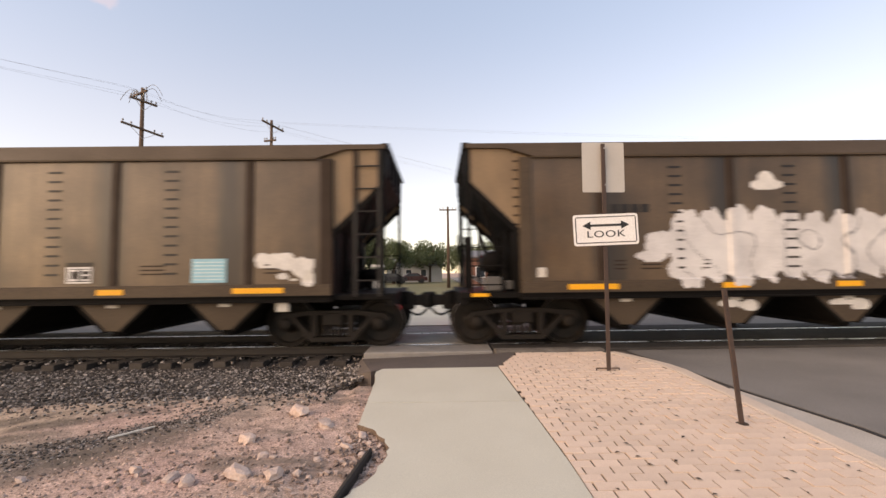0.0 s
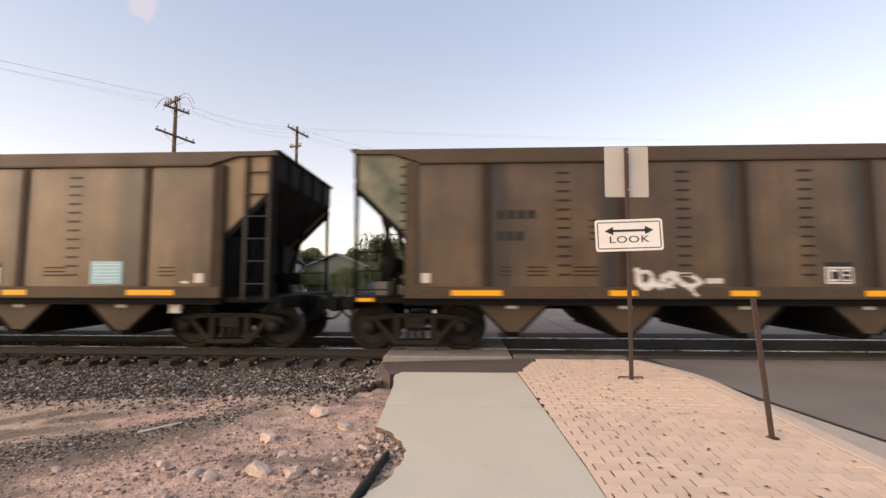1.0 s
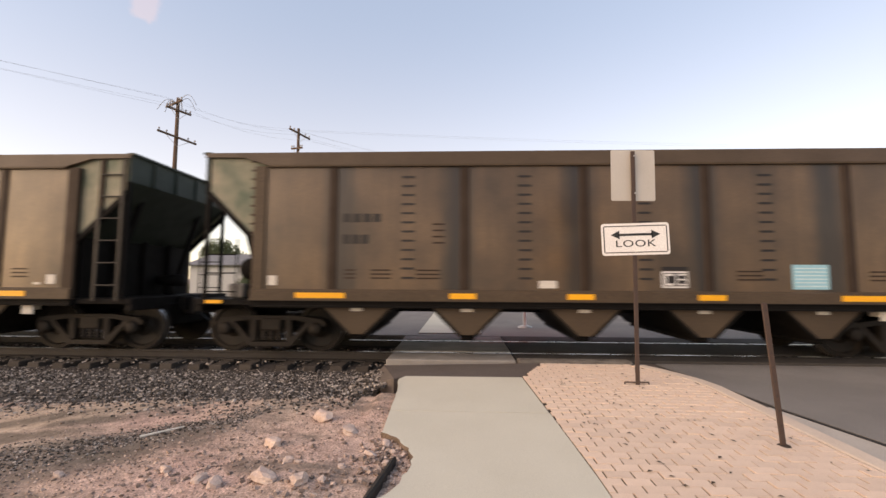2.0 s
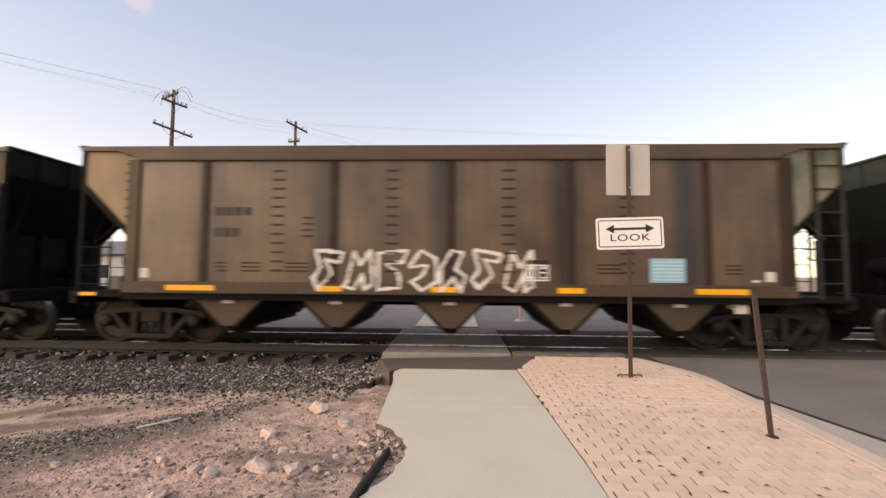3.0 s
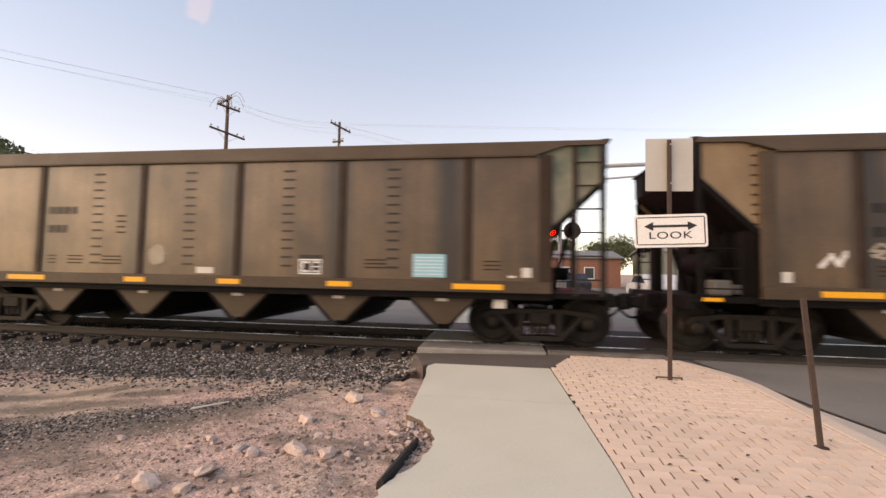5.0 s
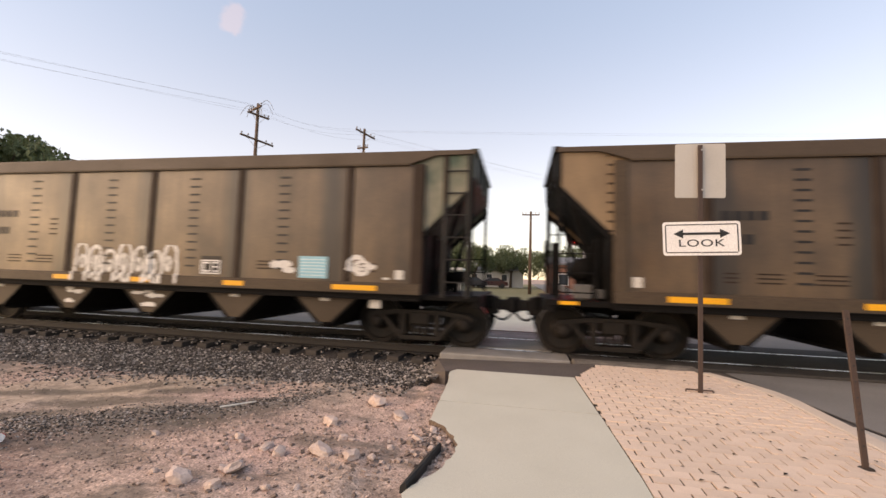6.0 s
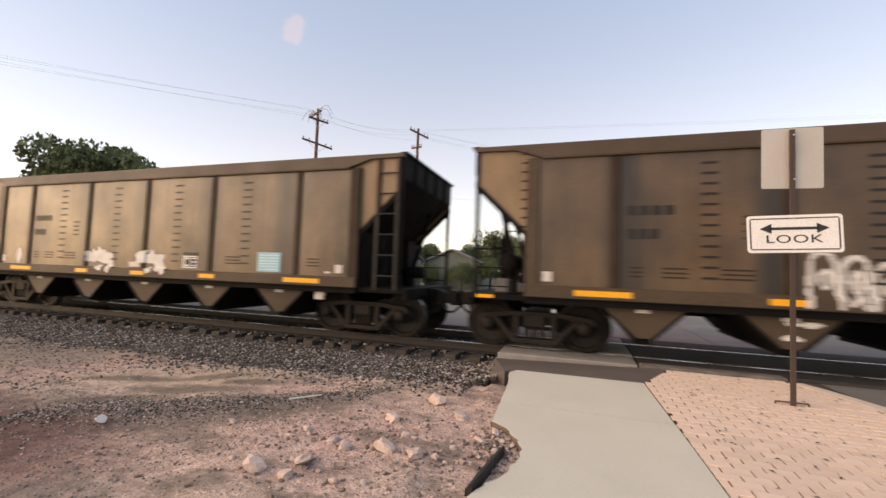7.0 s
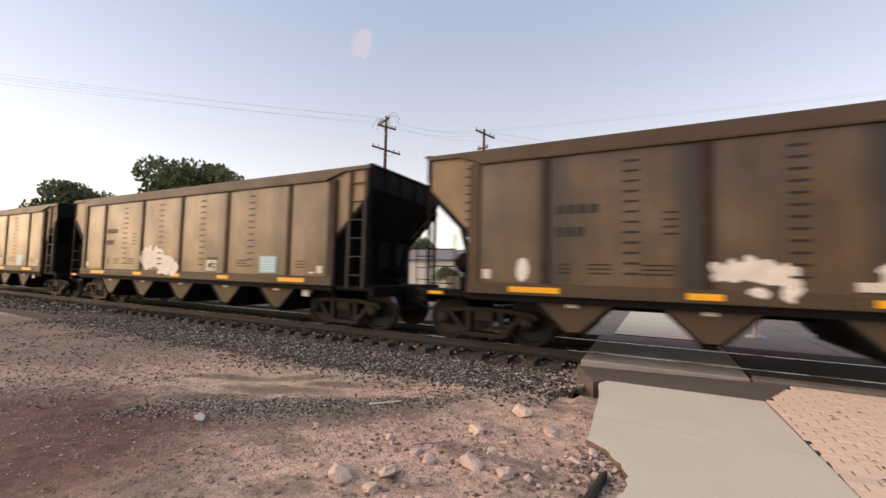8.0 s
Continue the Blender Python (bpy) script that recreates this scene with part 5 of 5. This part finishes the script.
def build_train():
    first = build_car()
    x0 = COUPLING[0][1]
    cars = []
    for j in range(-1, 9):
        at = pose(x0 - PITCH * (j + 0.5), TRACK_Y, 0)
        if j == -1:
            first.matrix_basis = at
            cars.append(first)
        else:
            cars.append(copy_thing(first, at))
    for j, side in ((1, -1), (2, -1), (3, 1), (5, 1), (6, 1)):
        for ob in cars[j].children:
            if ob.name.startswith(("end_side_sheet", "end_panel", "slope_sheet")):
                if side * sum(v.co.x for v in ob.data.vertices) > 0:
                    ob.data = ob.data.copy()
                    ob.data.materials[0] = GREEN if ob.name.startswith("end_side") else DARK_GREEN
    mark_cars(cars)
    return cars


CARS = build_train()


# ---- far side of the track ----
def build_signal():
    sig = thing("crossing_signal", "railroad crossing signal with crossbuck and red flashing lamps", "signal", pose(1.955, 12.3, -0.14))
    bm = B()
    lathe(bm, [(0.0, 0.22), (0.12, 0.22), (0.16, 0.09), (0.16, 0.06), (5.25, 0.055), (5.28, 0.02)], 14, "z")
    part("mast", bm, GALV, sig, "grey painted steel mast", True)
    for a, words in ((45, "RAILROAD"), (-45, "CROSSING")):
        bm = B()
        box(bm, -0.61, 0.61, -0.003, 0.003, -0.115, 0.115, 0.002)
        m = pose(0, -0.075 if a > 0 else -0.085, 4.42, 0, a, 0)
        bmesh.ops.transform(bm, matrix=m, verts=bm.verts)
        blade = part("crossbuck_blade", bm, SIGN, sig, "white crossbuck blade")
        lettering(words, 0.19, blade, SIGN_BLACK, m @ pose(0, -0.005, -0.065, 90, 0, 0), 0.86)
    bm = B()
    rod(bm, (-0.40, -0.02, 2.80), (0.45, -0.02, 2.80), 0.03)
    part("lamp_bar", bm, BLACK, sig)
    for x, lit in ((-0.30, True), (0.34, False)):
        bm = B()
        lathe(bm, [(-0.115, 0.255), (-0.105, 0.255), (-0.10, 0.12), (0.04, 0.10), (0.05, 0.04)], 22, "y", (x, 0, 2.80))
        lamp = part("lamp_head", bm, BLACK, sig, "round black lamp background")
        bm = B()
        for k in range(9):
            a, b = radians(10 + 160 * k / 9), radians(10 + 160 * (k + 1) / 9)
            p = [(x + 0.16 * math.cos(c), -0.115, 2.80 + 0.16 * math.sin(c)) for c in (a, b)]
            q = [(x + 0.16 * math.cos(c), -0.36, 2.78 + 0.16 * math.sin(c)) for c in (a, b)]
            vs = [bm.verts.new(v) for v in (p[0], p[1], q[1], q[0])]
            bm.faces.new(vs)
        bmesh.ops.solidify(bm, geom=bm.faces[:], thickness=0.006)
        part("hood", bm, BLACK, lamp, "black lamp hood")
        bm = B()
        lathe(bm, [(-0.165, 0.02), (-0.15, 0.09), (-0.12, 0.145), (-0.116, 0.145)], 18, "y", (x, 0, 2.80))
        part("lens", bm, RED_LAMP if lit else RED_DIM, lamp, "glowing red lens" if lit else "dark red lens")
    bm = B()
    rod(bm, (0, 0, 4.75), (6.8, 0, 4.95), 0.06, n=10)
    rod(bm, (0, 0, 4.30), (6.8, 0, 4.80), 0.03, n=8)
    part("cantilever_arm", bm, GALV, sig, "grey cantilever arm over the road")
    bm = B()
    box(bm, -0.10, 0.16, -0.20, 0.18, 0.95, 1.55, 0.03)
    part("gate_motor", bm, GALV, sig, "grey gate mechanism box")
    bm = B()
    prism(bm, [(-0.95, 1.45), (-0.30, 1.20), (0.45, 0.78), (0.30, 0.62), (-0.40, 1.0), (-1.0, 1.35)], "y", -0.30, -0.26)
    part("counterweight", bm, GALV, sig, "grey gate counterweight arm")


build_signal()


def build_pole(x, y, height, arms, yaw, group="utility poles", small=False):
    pole = thing("utility_pole", "brown wooden utility pole with crossarms and insulators", "utility pole", pose(x, y, -0.14, 0, 0, yaw), group)
    bm = B()
    lathe(bm, [(0, 0.17), (height * 0.5, 0.14), (height, 0.10)], 12, "z")
    part("shaft", bm, WOOD, pole, smooth=True)
    for z, half, tilt, turn in arms:
        bm = B()
        box(bm, -half, half, -0.20, -0.09, -0.06, 0.06, 0.008)
        bmesh.ops.transform(bm, matrix=pose(0, 0, z, 0, tilt, 0), verts=bm.verts)
        spin = pose(0, 0, 0, 0, 0, turn)
        bmesh.ops.transform(bm, matrix=spin, verts=bm.verts)
        arm = part("crossarm", bm, WOOD, pole)
        for k in (-0.92, -0.55, 0.55, 0.92):
            bm = B()
            lathe(bm, [(0.05, 0.02), (0.14, 0.02), (0.15, 0.06), (0.20, 0.055), (0.24, 0.03)], 8, "z", (half * k, -0.145, z - math.sin(radians(tilt)) * half * k))
            bmesh.ops.transform(bm, matrix=spin, verts=bm.verts)
            part("insulator", bm, PORCELAIN, arm)
        for s in (-1, 1):
            bm = B()
            rod(bm, (0, -0.13, z - 0.6), (s * half * 0.6, -0.15, z - 0.05 - s * math.sin(radians(tilt)) * half * 0.6), 0.015, n=5)
            bmesh.ops.transform(bm, matrix=spin, verts=bm.verts)
            part("brace", bm, GALV, arm)
    return pole


def wire(points, sag, r=0.012, label="thin dark overhead wire"):
    cu = bpy.data.curves.new("overhead_wire", "CURVE")
    cu.dimensions = "3D"
    cu.bevel_depth = r
    cu.bevel_resolution = 0
    for p, q in zip(points, points[1:]):
        sp = cu.splines.new("POLY")
        n = 24
        sp.points.add(n)
        for k in range(n + 1):
            f = k / n
            c = Vector(p).lerp(Vector(q), f)
            c.z -= sag * 4 * f * (1 - f)
            sp.points[k].co = (*c, 1)
    cu.materials.append(WIRE)
    return tagged(new("overhead_wire", cu), label, "cable", "overhead wires")


build_pole(-18.65, 25.0, 13.45, ((13.05, 0.8, 0, -95), (12.55, 0.8, 0, 0), (10.75, 1.25, 4, 0)), 66)
build_pole(-12.55, 30.0, 13.2, ((12.75, 1.05, 5, 0), (11.6, 0.5, 0, -80)), 66)
build_pole(0.95, 40.0, 8.1, ((7.75, 0.85, 0, 0),), 0)
build_pole(-42.0, 30.0, 11.9, ((11.4, 1.8, 3, 0),), 60)
for d, z in ((-0.7, 13.1), (0.1, 13.15), (0.75, 12.7), (-0.6, 12.7)):
    wire([(-52.0 + d, -8.0 - d, z), (-18.65 + d * 0.6, 25.0 + d, z), (-12.55 + d * 0.5, 30.0 + d, z - 0.3), (38, 78, z)], 0.5, 0.0045)
for d, z in ((-0.9, 13.0), (0.9, 12.8)):
    wire([(-12.55 + d, 30.0, z), (75, 42, z + 2.0)], 0.7, 0.004)
wire([(-58, -6, 10.6), (-42.0, 30.0, 11.6), (0.95, 40, 7.9), (60, 40, 9)], 0.5, 0.007)


for k in range(7):
    a = k * 0.9
    bm = B()
    last = None
    for i in range(7):
        f = i / 6
        p = Vector((-18.65 + math.cos(a) * (0.25 + 1.0 * f), 25.0 + math.sin(a) * (0.2 + 0.6 * f), 13.3 - 0.25 * k * 0.4 + 0.45 * math.sin(math.pi * f) - 0.5 * f))
        if last is not None:
            rod(bm, last, p, 0.016, n=5)
        last = p
    solid("jumper_wire", bm, WIRE, "short looped jumper wire at the pole head", "cable", "jumper wires", smooth=True)


def leaf_crown(name, mat, parent, centre, radii, count, size, seed, lumps=9):
    """Many small leaf clumps gathered on uneven lumps."""
    rnd = random.Random(seed)
    cores = []
    for _ in range(lumps):
        a, e, d = rnd.uniform(0, 6.28), rnd.uniform(-0.5, 1.2), rnd.uniform(0.35, 0.75)
        cores.append((Vector((math.cos(a) * math.cos(e) * radii[0] * d, math.sin(a) * math.cos(e) * radii[1] * d, math.sin(e) * radii[2] * d)), rnd.uniform(0.3, 0.5)))
    verts, faces = [], []
    for _ in range(count):
        c, f = rnd.choice(cores)
        d = Vector((rnd.gauss(0, 1), rnd.gauss(0, 1), rnd.gauss(0, 1))).normalized() * rnd.random() ** 0.35
        p = Vector(centre) + c + Vector((d.x * radii[0] * f, d.y * radii[1] * f, d.z * radii[2] * f))
        q = Euler((rnd.uniform(0, 6), rnd.uniform(0, 6), rnd.uniform(0, 6))).to_matrix()
        s = size * rnd.uniform(0.6, 1.5)
        k = len(verts)
        for a, b, h in ((-1, 0, 0), (0, -0.5, 0.15), (1, 0, 0), (0, 0.5, 0.15)):
            verts.append(tuple(p + q @ Vector((a * s, b * s, h * s))))
        faces.append((k, k + 1, k + 2, k + 3))
    me = bpy.data.meshes.new(name)
    me.from_pydata(verts, [], faces)
    me.materials.append(mat)
    return part(name, me, mat, parent)


def build_tree(x, y, height, spread, seed, label="dark green leafy tree behind the track"):
    tree = thing("tree", label, "tree", pose(x, y, -0.14), "trees")
    rnd = random.Random(seed)
    bm = B()
    top = height * 0.45
    rod(bm, (0, 0, 0), (0.1, 0, top), height * 0.035, height * 0.022, 10)
    for k in range(6):
        a = k * 1.05 + rnd.uniform(-.3, .3)
        rod(bm, (0.1, 0, top * rnd.uniform(0.7, 1.0)), (math.cos(a) * spread * 0.6, math.sin(a) * spread * 0.6, height * rnd.uniform(0.6, 0.85)), height * 0.014, height * 0.004, 7)
    part("trunk", bm, BARK, tree)
    leaf_crown("crown", LEAF, tree, (0, 0, height * (0.66 if height > 9 else 0.54)), (spread, spread, height * (0.36 if height > 9 else 0.47)), 9000, height * 0.019, seed, 16)
    return tree


for x, y, h, w, seed in ((-44.4, 26, 13.0, 6.1, 1), (-50.5, 26.5, 11.2, 3.8, 2), (-60, 27, 9.8, 3.4, 3), (-69, 25, 12.6, 6.0, 4), (-77, 26, 11.0, 4.6, 9),
                         (-12, 62, 8.5, 4.5, 5), (-6.5, 58, 6.6, 3.6, 6), (-1.5, 66, 7.2, 4.5, 7), (4.0, 60, 6.0, 3.5, 8), (9, 62, 7.0, 4.2, 10), (16, 60, 7.0, 4.4, 11),
                         (-9.3, 33.0, 2.6, 1.5, 21), (-12.6, 33.5, 2.3, 1.4, 22), (-7.4, 35.5, 3.0, 1.6, 23), (-14.6, 28.5, 2.0, 1.3, 24), (-20, 52, 6.0, 3.2, 12), (-29, 48, 6.4, 3.4, 13), (-9.2, 37, 4.6, 2.0, 14), (22, 55, 8.0, 4.5, 15), (30, 60, 8, 4.5, 16)):
    build_tree(x, y, h, w, seed)


def build_house(x, y, w, d, h, roof, wall, label, yaw=0, ridge="x", windows=True):
    house = thing("house", label, "house", pose(x, y, -0.14, 0, 0, yaw), "far houses")
    bm = B()
    box(bm, -w / 2, w / 2, -d / 2, d / 2, 0, h)
    part("wall", bm, wall, house)
    bm = B()
    if ridge == "x":
        prism(bm, [(-d / 2 - 0.35, h - 0.1), (0, h + roof), (d / 2 + 0.35, h - 0.1), (d / 2 + 0.3, h - 0.2), (0, h + roof - 0.15), (-d / 2 - 0.3, h - 0.2)], "x", -w / 2 - 0.3, w / 2 + 0.3)
    else:
        prism(bm, [(-w / 2 - 0.35, h - 0.1), (0, h + roof), (w / 2 + 0.35, h - 0.1), (w / 2 + 0.3, h - 0.2), (0, h + roof - 0.15), (-w / 2 - 0.3, h - 0.2)], "y", -d / 2 - 0.3, d / 2 + 0.3)
    part("roof", bm, ROOF, house)
    if ridge == "y":
        bm = B()
        prism(bm, [(-w / 2, h), (w / 2, h), (0, h + roof - 0.2)], "y", -d / 2 + 0.01, d / 2 - 0.01)
        part("gable", bm, wall, house)
    k = -w / 2 + 1.2
    while windows and k < w / 2 - 0.8:
        bm = B()
        box(bm, k - 0.5, k + 0.5, -d / 2 - 0.04, -d / 2 + 0.02, 0.95, 2.15)
        win = part("window", bm, SIGN, house, "white framed window")
        bm = B()
        box(bm, k - 0.42, k + 0.42, -d / 2 - 0.055, -d / 2 - 0.02, 1.03, 2.07)
        part("pane", bm, GLASS, win)
        k += 2.4
    return house


build_house(-17.4, 33.0, 6.4, 6.0, 2.7, 0.9, WALL, "low white sided building across the street", windows=False)
build_house(-10.8, 38.5, 5.2, 7.0, 2.6, 1.1, WALL_GREEN, "small grey-green house with a shingled gable", ridge="y", windows=False)
build_house(-31.0, 34.0, 10.0, 7.0, 3.0, 1.2, WALL, "pale house behind the side street")
build_house(7.6, 46.0, 9.0, 8.0, 3.2, 0.8, BRICKRED, "low brick building beyond the road")
build_house(-4.0, 70.0, 9.0, 8.0, 2.9, 1.2, WALL, "distant pale house under the trees")
build_house(20.0, 40.0, 12.0, 9.0, 3.6, 0.9, WALL_GREEN, "low grey building by the road")


def build_booth():
    booth = thing("portable_toilet", "grey plastic portable toilet by the street", "portable toilet", pose(-5.05, 33.0, -0.14))
    bm = B()
    box(bm, -0.55, 0.55, -0.55, 0.55, 0, 2.05, 0.04)
    part("cabin", bm, WALL_GREEN, booth)
    bm = B()
    prism(bm, [(-0.6, 2.05), (0.6, 2.05), (0.45, 2.25), (-0.45, 2.25)], "y", -0.6, 0.6)
    part("roof", bm, SIGN, booth, "white plastic roof")
    bm = B()
    box(bm, -0.38, 0.38, -0.575, -0.54, 0.15, 1.9, 0.01)
    part("door", bm, GALV, booth)


build_booth()


def build_parked_car(x, y, yaw, paint, label):
    car = thing("parked_car", label, "car", pose(x, y, -0.05, 0, 0, yaw), "parked cars")
    bm = B()
    prism(bm, [(-2.15, 0.35), (-2.2, 0.75), (-2.0, 0.92), (-1.15, 0.98), (-0.55, 1.42), (0.75, 1.44), (1.45, 1.0), (2.1, 0.88), (2.2, 0.55), (2.15, 0.35)], "y", -0.86, 0.86)
    bmesh.ops.bevel(bm, geom=list(bm.edges), offset=0.05, segments=2, affect="EDGES")
    part("body", bm, paint, car, smooth=False)
    for s in (-1, 1):
        bm = B()
        prism(bm, [(-0.95, 0.99), (-0.50, 1.34), (0.70, 1.36), (1.20, 1.0)], "y", min(s * 0.855, s * 0.868), max(s * 0.855, s * 0.868))
        part("side_window", bm, GLASS, car)
        for u in (-1.35, 1.35):
            bm = B()
            lathe(bm, [(s * 0.70, 0.2), (s * 0.70, 0.33), (s * 0.87, 0.33), (s * 0.88, 0.2)], 18, "y", (u, 0, 0.33))
            part("wheel", bm, BLACK, car)
    return car


CAR_DARK = material("dark_car_paint", (0.03, 0.03, 0.035), 0.3, bump=0)
CAR_RED = material("red_car_paint", (0.06, 0.02, 0.018), 0.3, bump=0)
CAR_WHITE = material("white_car_paint", (0.6, 0.6, 0.6), 0.3, bump=0)
build_parked_car(-6.6, 55.0, 20, CAR_DARK, "dark parked sedan on the far street")
build_parked_car(-3.9, 58.0, 12, CAR_RED, "dark red parked sedan on the far street")
build_parked_car(8.2, 22.0, 90, CAR_WHITE, "white sedan waiting at the crossing")
build_parked_car(5.4, 30.0, 90, CAR_DARK, "dark sedan waiting behind on the road")

# grass verge beyond the side street
bm = B()
prism(bm, [(-200, 18.6), (-200, 110), (2.9, 110), (2.9, 18.6)], "z", -0.2, -0.11)
solid("far_verge", bm, GRASS, "dry grass lots beyond the side street", "grass", kind="structure")


# ---- small things on the near ground ----
def build_rock(x, y, r, seed, squash=0.7, label="loose pinkish sandstone rock on the dirt"):
    v, f = pebble_shape(seed, 2)
    rnd = random.Random(seed)
    k = (rnd.uniform(0.9, 1.4), rnd.uniform(0.7, 1.0), squash)
    q = Euler((rnd.uniform(-.4, .4), rnd.uniform(-.4, .4), rnd.uniform(0, 6))).to_matrix()
    out = []
    for a in v:
        c = q @ Vector((max(min(a[0], 0.85), -0.85) * r * k[0], max(min(a[1], 0.8), -0.8) * r * k[1], max(min(a[2], 0.75), -0.8) * r * k[2]))
        out.append(c)
    low = min(c.z for c in out)
    me = bpy.data.meshes.new("rock")
    me.from_pydata([(c.x, c.y, c.z - low * 0.7) for c in out], [], f)
    me.materials.append(ROCK)
    ob = new("rock", me)
    ob.location = (x, y, dirt_height(x, y) - 0.005)
    return tagged(ob, label, "rock", "loose rocks")


for n, (x, y, r) in enumerate(((-1.44, 2.52, 0.115), (-1.17, 2.46, 0.085), (-1.44, 3.78, 0.125), (-1.07, 3.43, 0.095), (-1.66, 3.12, 0.09), (-1.77, 2.46, 0.07),
                               (-1.93, 2.54, 0.065), (-2.27, 2.66, 0.06), (-2.17, 1.92, 0.10), (-1.92, 2.14, 0.095), (-1.90, 1.90, 0.07), (-0.68, 3.16, 0.055),
                               (-0.77, 2.95, 0.06), (-1.39, 2.80, 0.05), (-3.08, 2.63, 0.045), (-1.30, 2.78, 0.04), (-0.62, 2.80, 0.05), (-1.02, 2.50, 0.04), (-2.0, 2.15, 0.05), (-0.60, 3.02, 0.045),
                               (-1.55, 1.95, 0.04), (-1.35, 2.0, 0.035), (-2.45, 2.0, 0.04), (-0.95, 2.75, 0.04))):
    build_rock(x, y, r * 0.86, 50 + n, 0.7 if n % 3 else 0.5)

bm = B()
rod(bm, (-3.02, 3.34, dirt_height(-3.0, 3.35) + 0.02), (-2.74, 3.55, dirt_height(-2.74, 3.55) + 0.03), 0.012, 0.008, 7)
solid("stick", bm, WHITE, "pale bleached stick lying on the dirt", "stick")


def build_cup():
    cup = thing("crushed_cup", "crushed red and white paper cup on the dirt", "cup", pose(-4.26, 2.24, dirt_height(-4.26, 2.24) + 0.042, 8, 82, -20))
    bm = B()
    lathe(bm, [(-0.06, 0.033), (0.02, 0.042), (0.06, 0.047)], 12, "z")
    for v in bm.verts:
        v.co.x *= 0.75
        v.co += Vector((noise.noise(v.co * 30), noise.noise(v.co * 25), 0)) * 0.012
    part("paper_side", bm, SIGN, cup)
    bm = B()
    lathe(bm, [(0.005, 0.0425), (0.040, 0.0475)], 12, "z")
    for v in bm.verts:
        v.co.x *= 0.78
    part("red_band", bm, RED_PAPER, cup)


build_cup()


# added black strip that stands in for the shadowed gap at the slab edge
def build_strip():
    bm = B()
    rows = []
    for k in range(12):
        f = k / 11
        x, y, z = -0.565 - 0.10 * f, 2.82 - 0.70 * f, dirt_height(-0.7, 2.6) + 0.02
        w = 0.022 + 0.008 * math.sin(3 * f)
        rows.append([bm.verts.new(p) for p in ((x - w, y, z - 0.03), (x - w * 0.8, y, z + 0.02), (x + w * 0.6, y, z + 0.045), (x + w, y, z + 0.03), (x + w, y, z - 0.03))])
    for a, b in zip(rows, rows[1:]):
        for i in range(5):
            bm.faces.new((a[i], a[(i + 1) % 5], b[(i + 1) % 5], b[i]))
    bm.faces.new(rows[0])
    bm.faces.new(rows[-1][::-1])
    bmesh.ops.recalc_face_normals(bm, faces=bm.faces)
    solid("rubber_strip", bm, BLACK, "black strip standing for the shadowed gap under the broken sidewalk edge", "rubber strip")


build_strip()


def build_leaves():
    rnd = random.Random(15)
    for _ in range(110):
        y = rnd.uniform(1.7, 6.0)
        x = rnd.uniform(walk_right(min(y, 5.2)) + 0.1, kerb_x(y) - 0.08)
        if y > 5.2 and x < 1.4:
            continue
        s = rnd.uniform(0.012, 0.03)
        bm = B()
        vs = [bm.verts.new((a * s, b * s, c * s)) for a, b, c in ((-1, 0, 0.1), (0, -0.45, 0.35), (1, 0, 0.2), (0, 0.45, 0.4))]
        bm.faces.new(vs)
        bmesh.ops.solidify(bm, geom=bm.faces[:], thickness=0.002)
        solid("dry_leaf", bm, BARK, "small dark dry leaf fallen on the pavers", "leaf", "fallen leaves", at=pose(x, y, level(y) + 0.004, 0, 0, rnd.uniform(0, 360)))


build_leaves()
build_pavers()


# ---- what moves ----
def motions():
    def coupling(t):
        ts, xs = zip(*COUPLING)
        return float(np.interp(t, ts, xs))

    for n, car in enumerate(CARS):
        off = -PITCH * (n - 0.5)
        walk(car, [(t, pose(x + off, TRACK_Y, 0)) for t, x in COUPLING])
        for ob in car.children_recursive:
            if ob.name.startswith("wheelset"):
                u = ob.location.x
                rows = []
                for k in range(241):
                    t = k / 30
                    rows.append((t, pose(u, 0, 0.457, 0, math.degrees((coupling(t) - coupling(0)) / 0.457), 0)))
                walk(ob, rows)


motions()
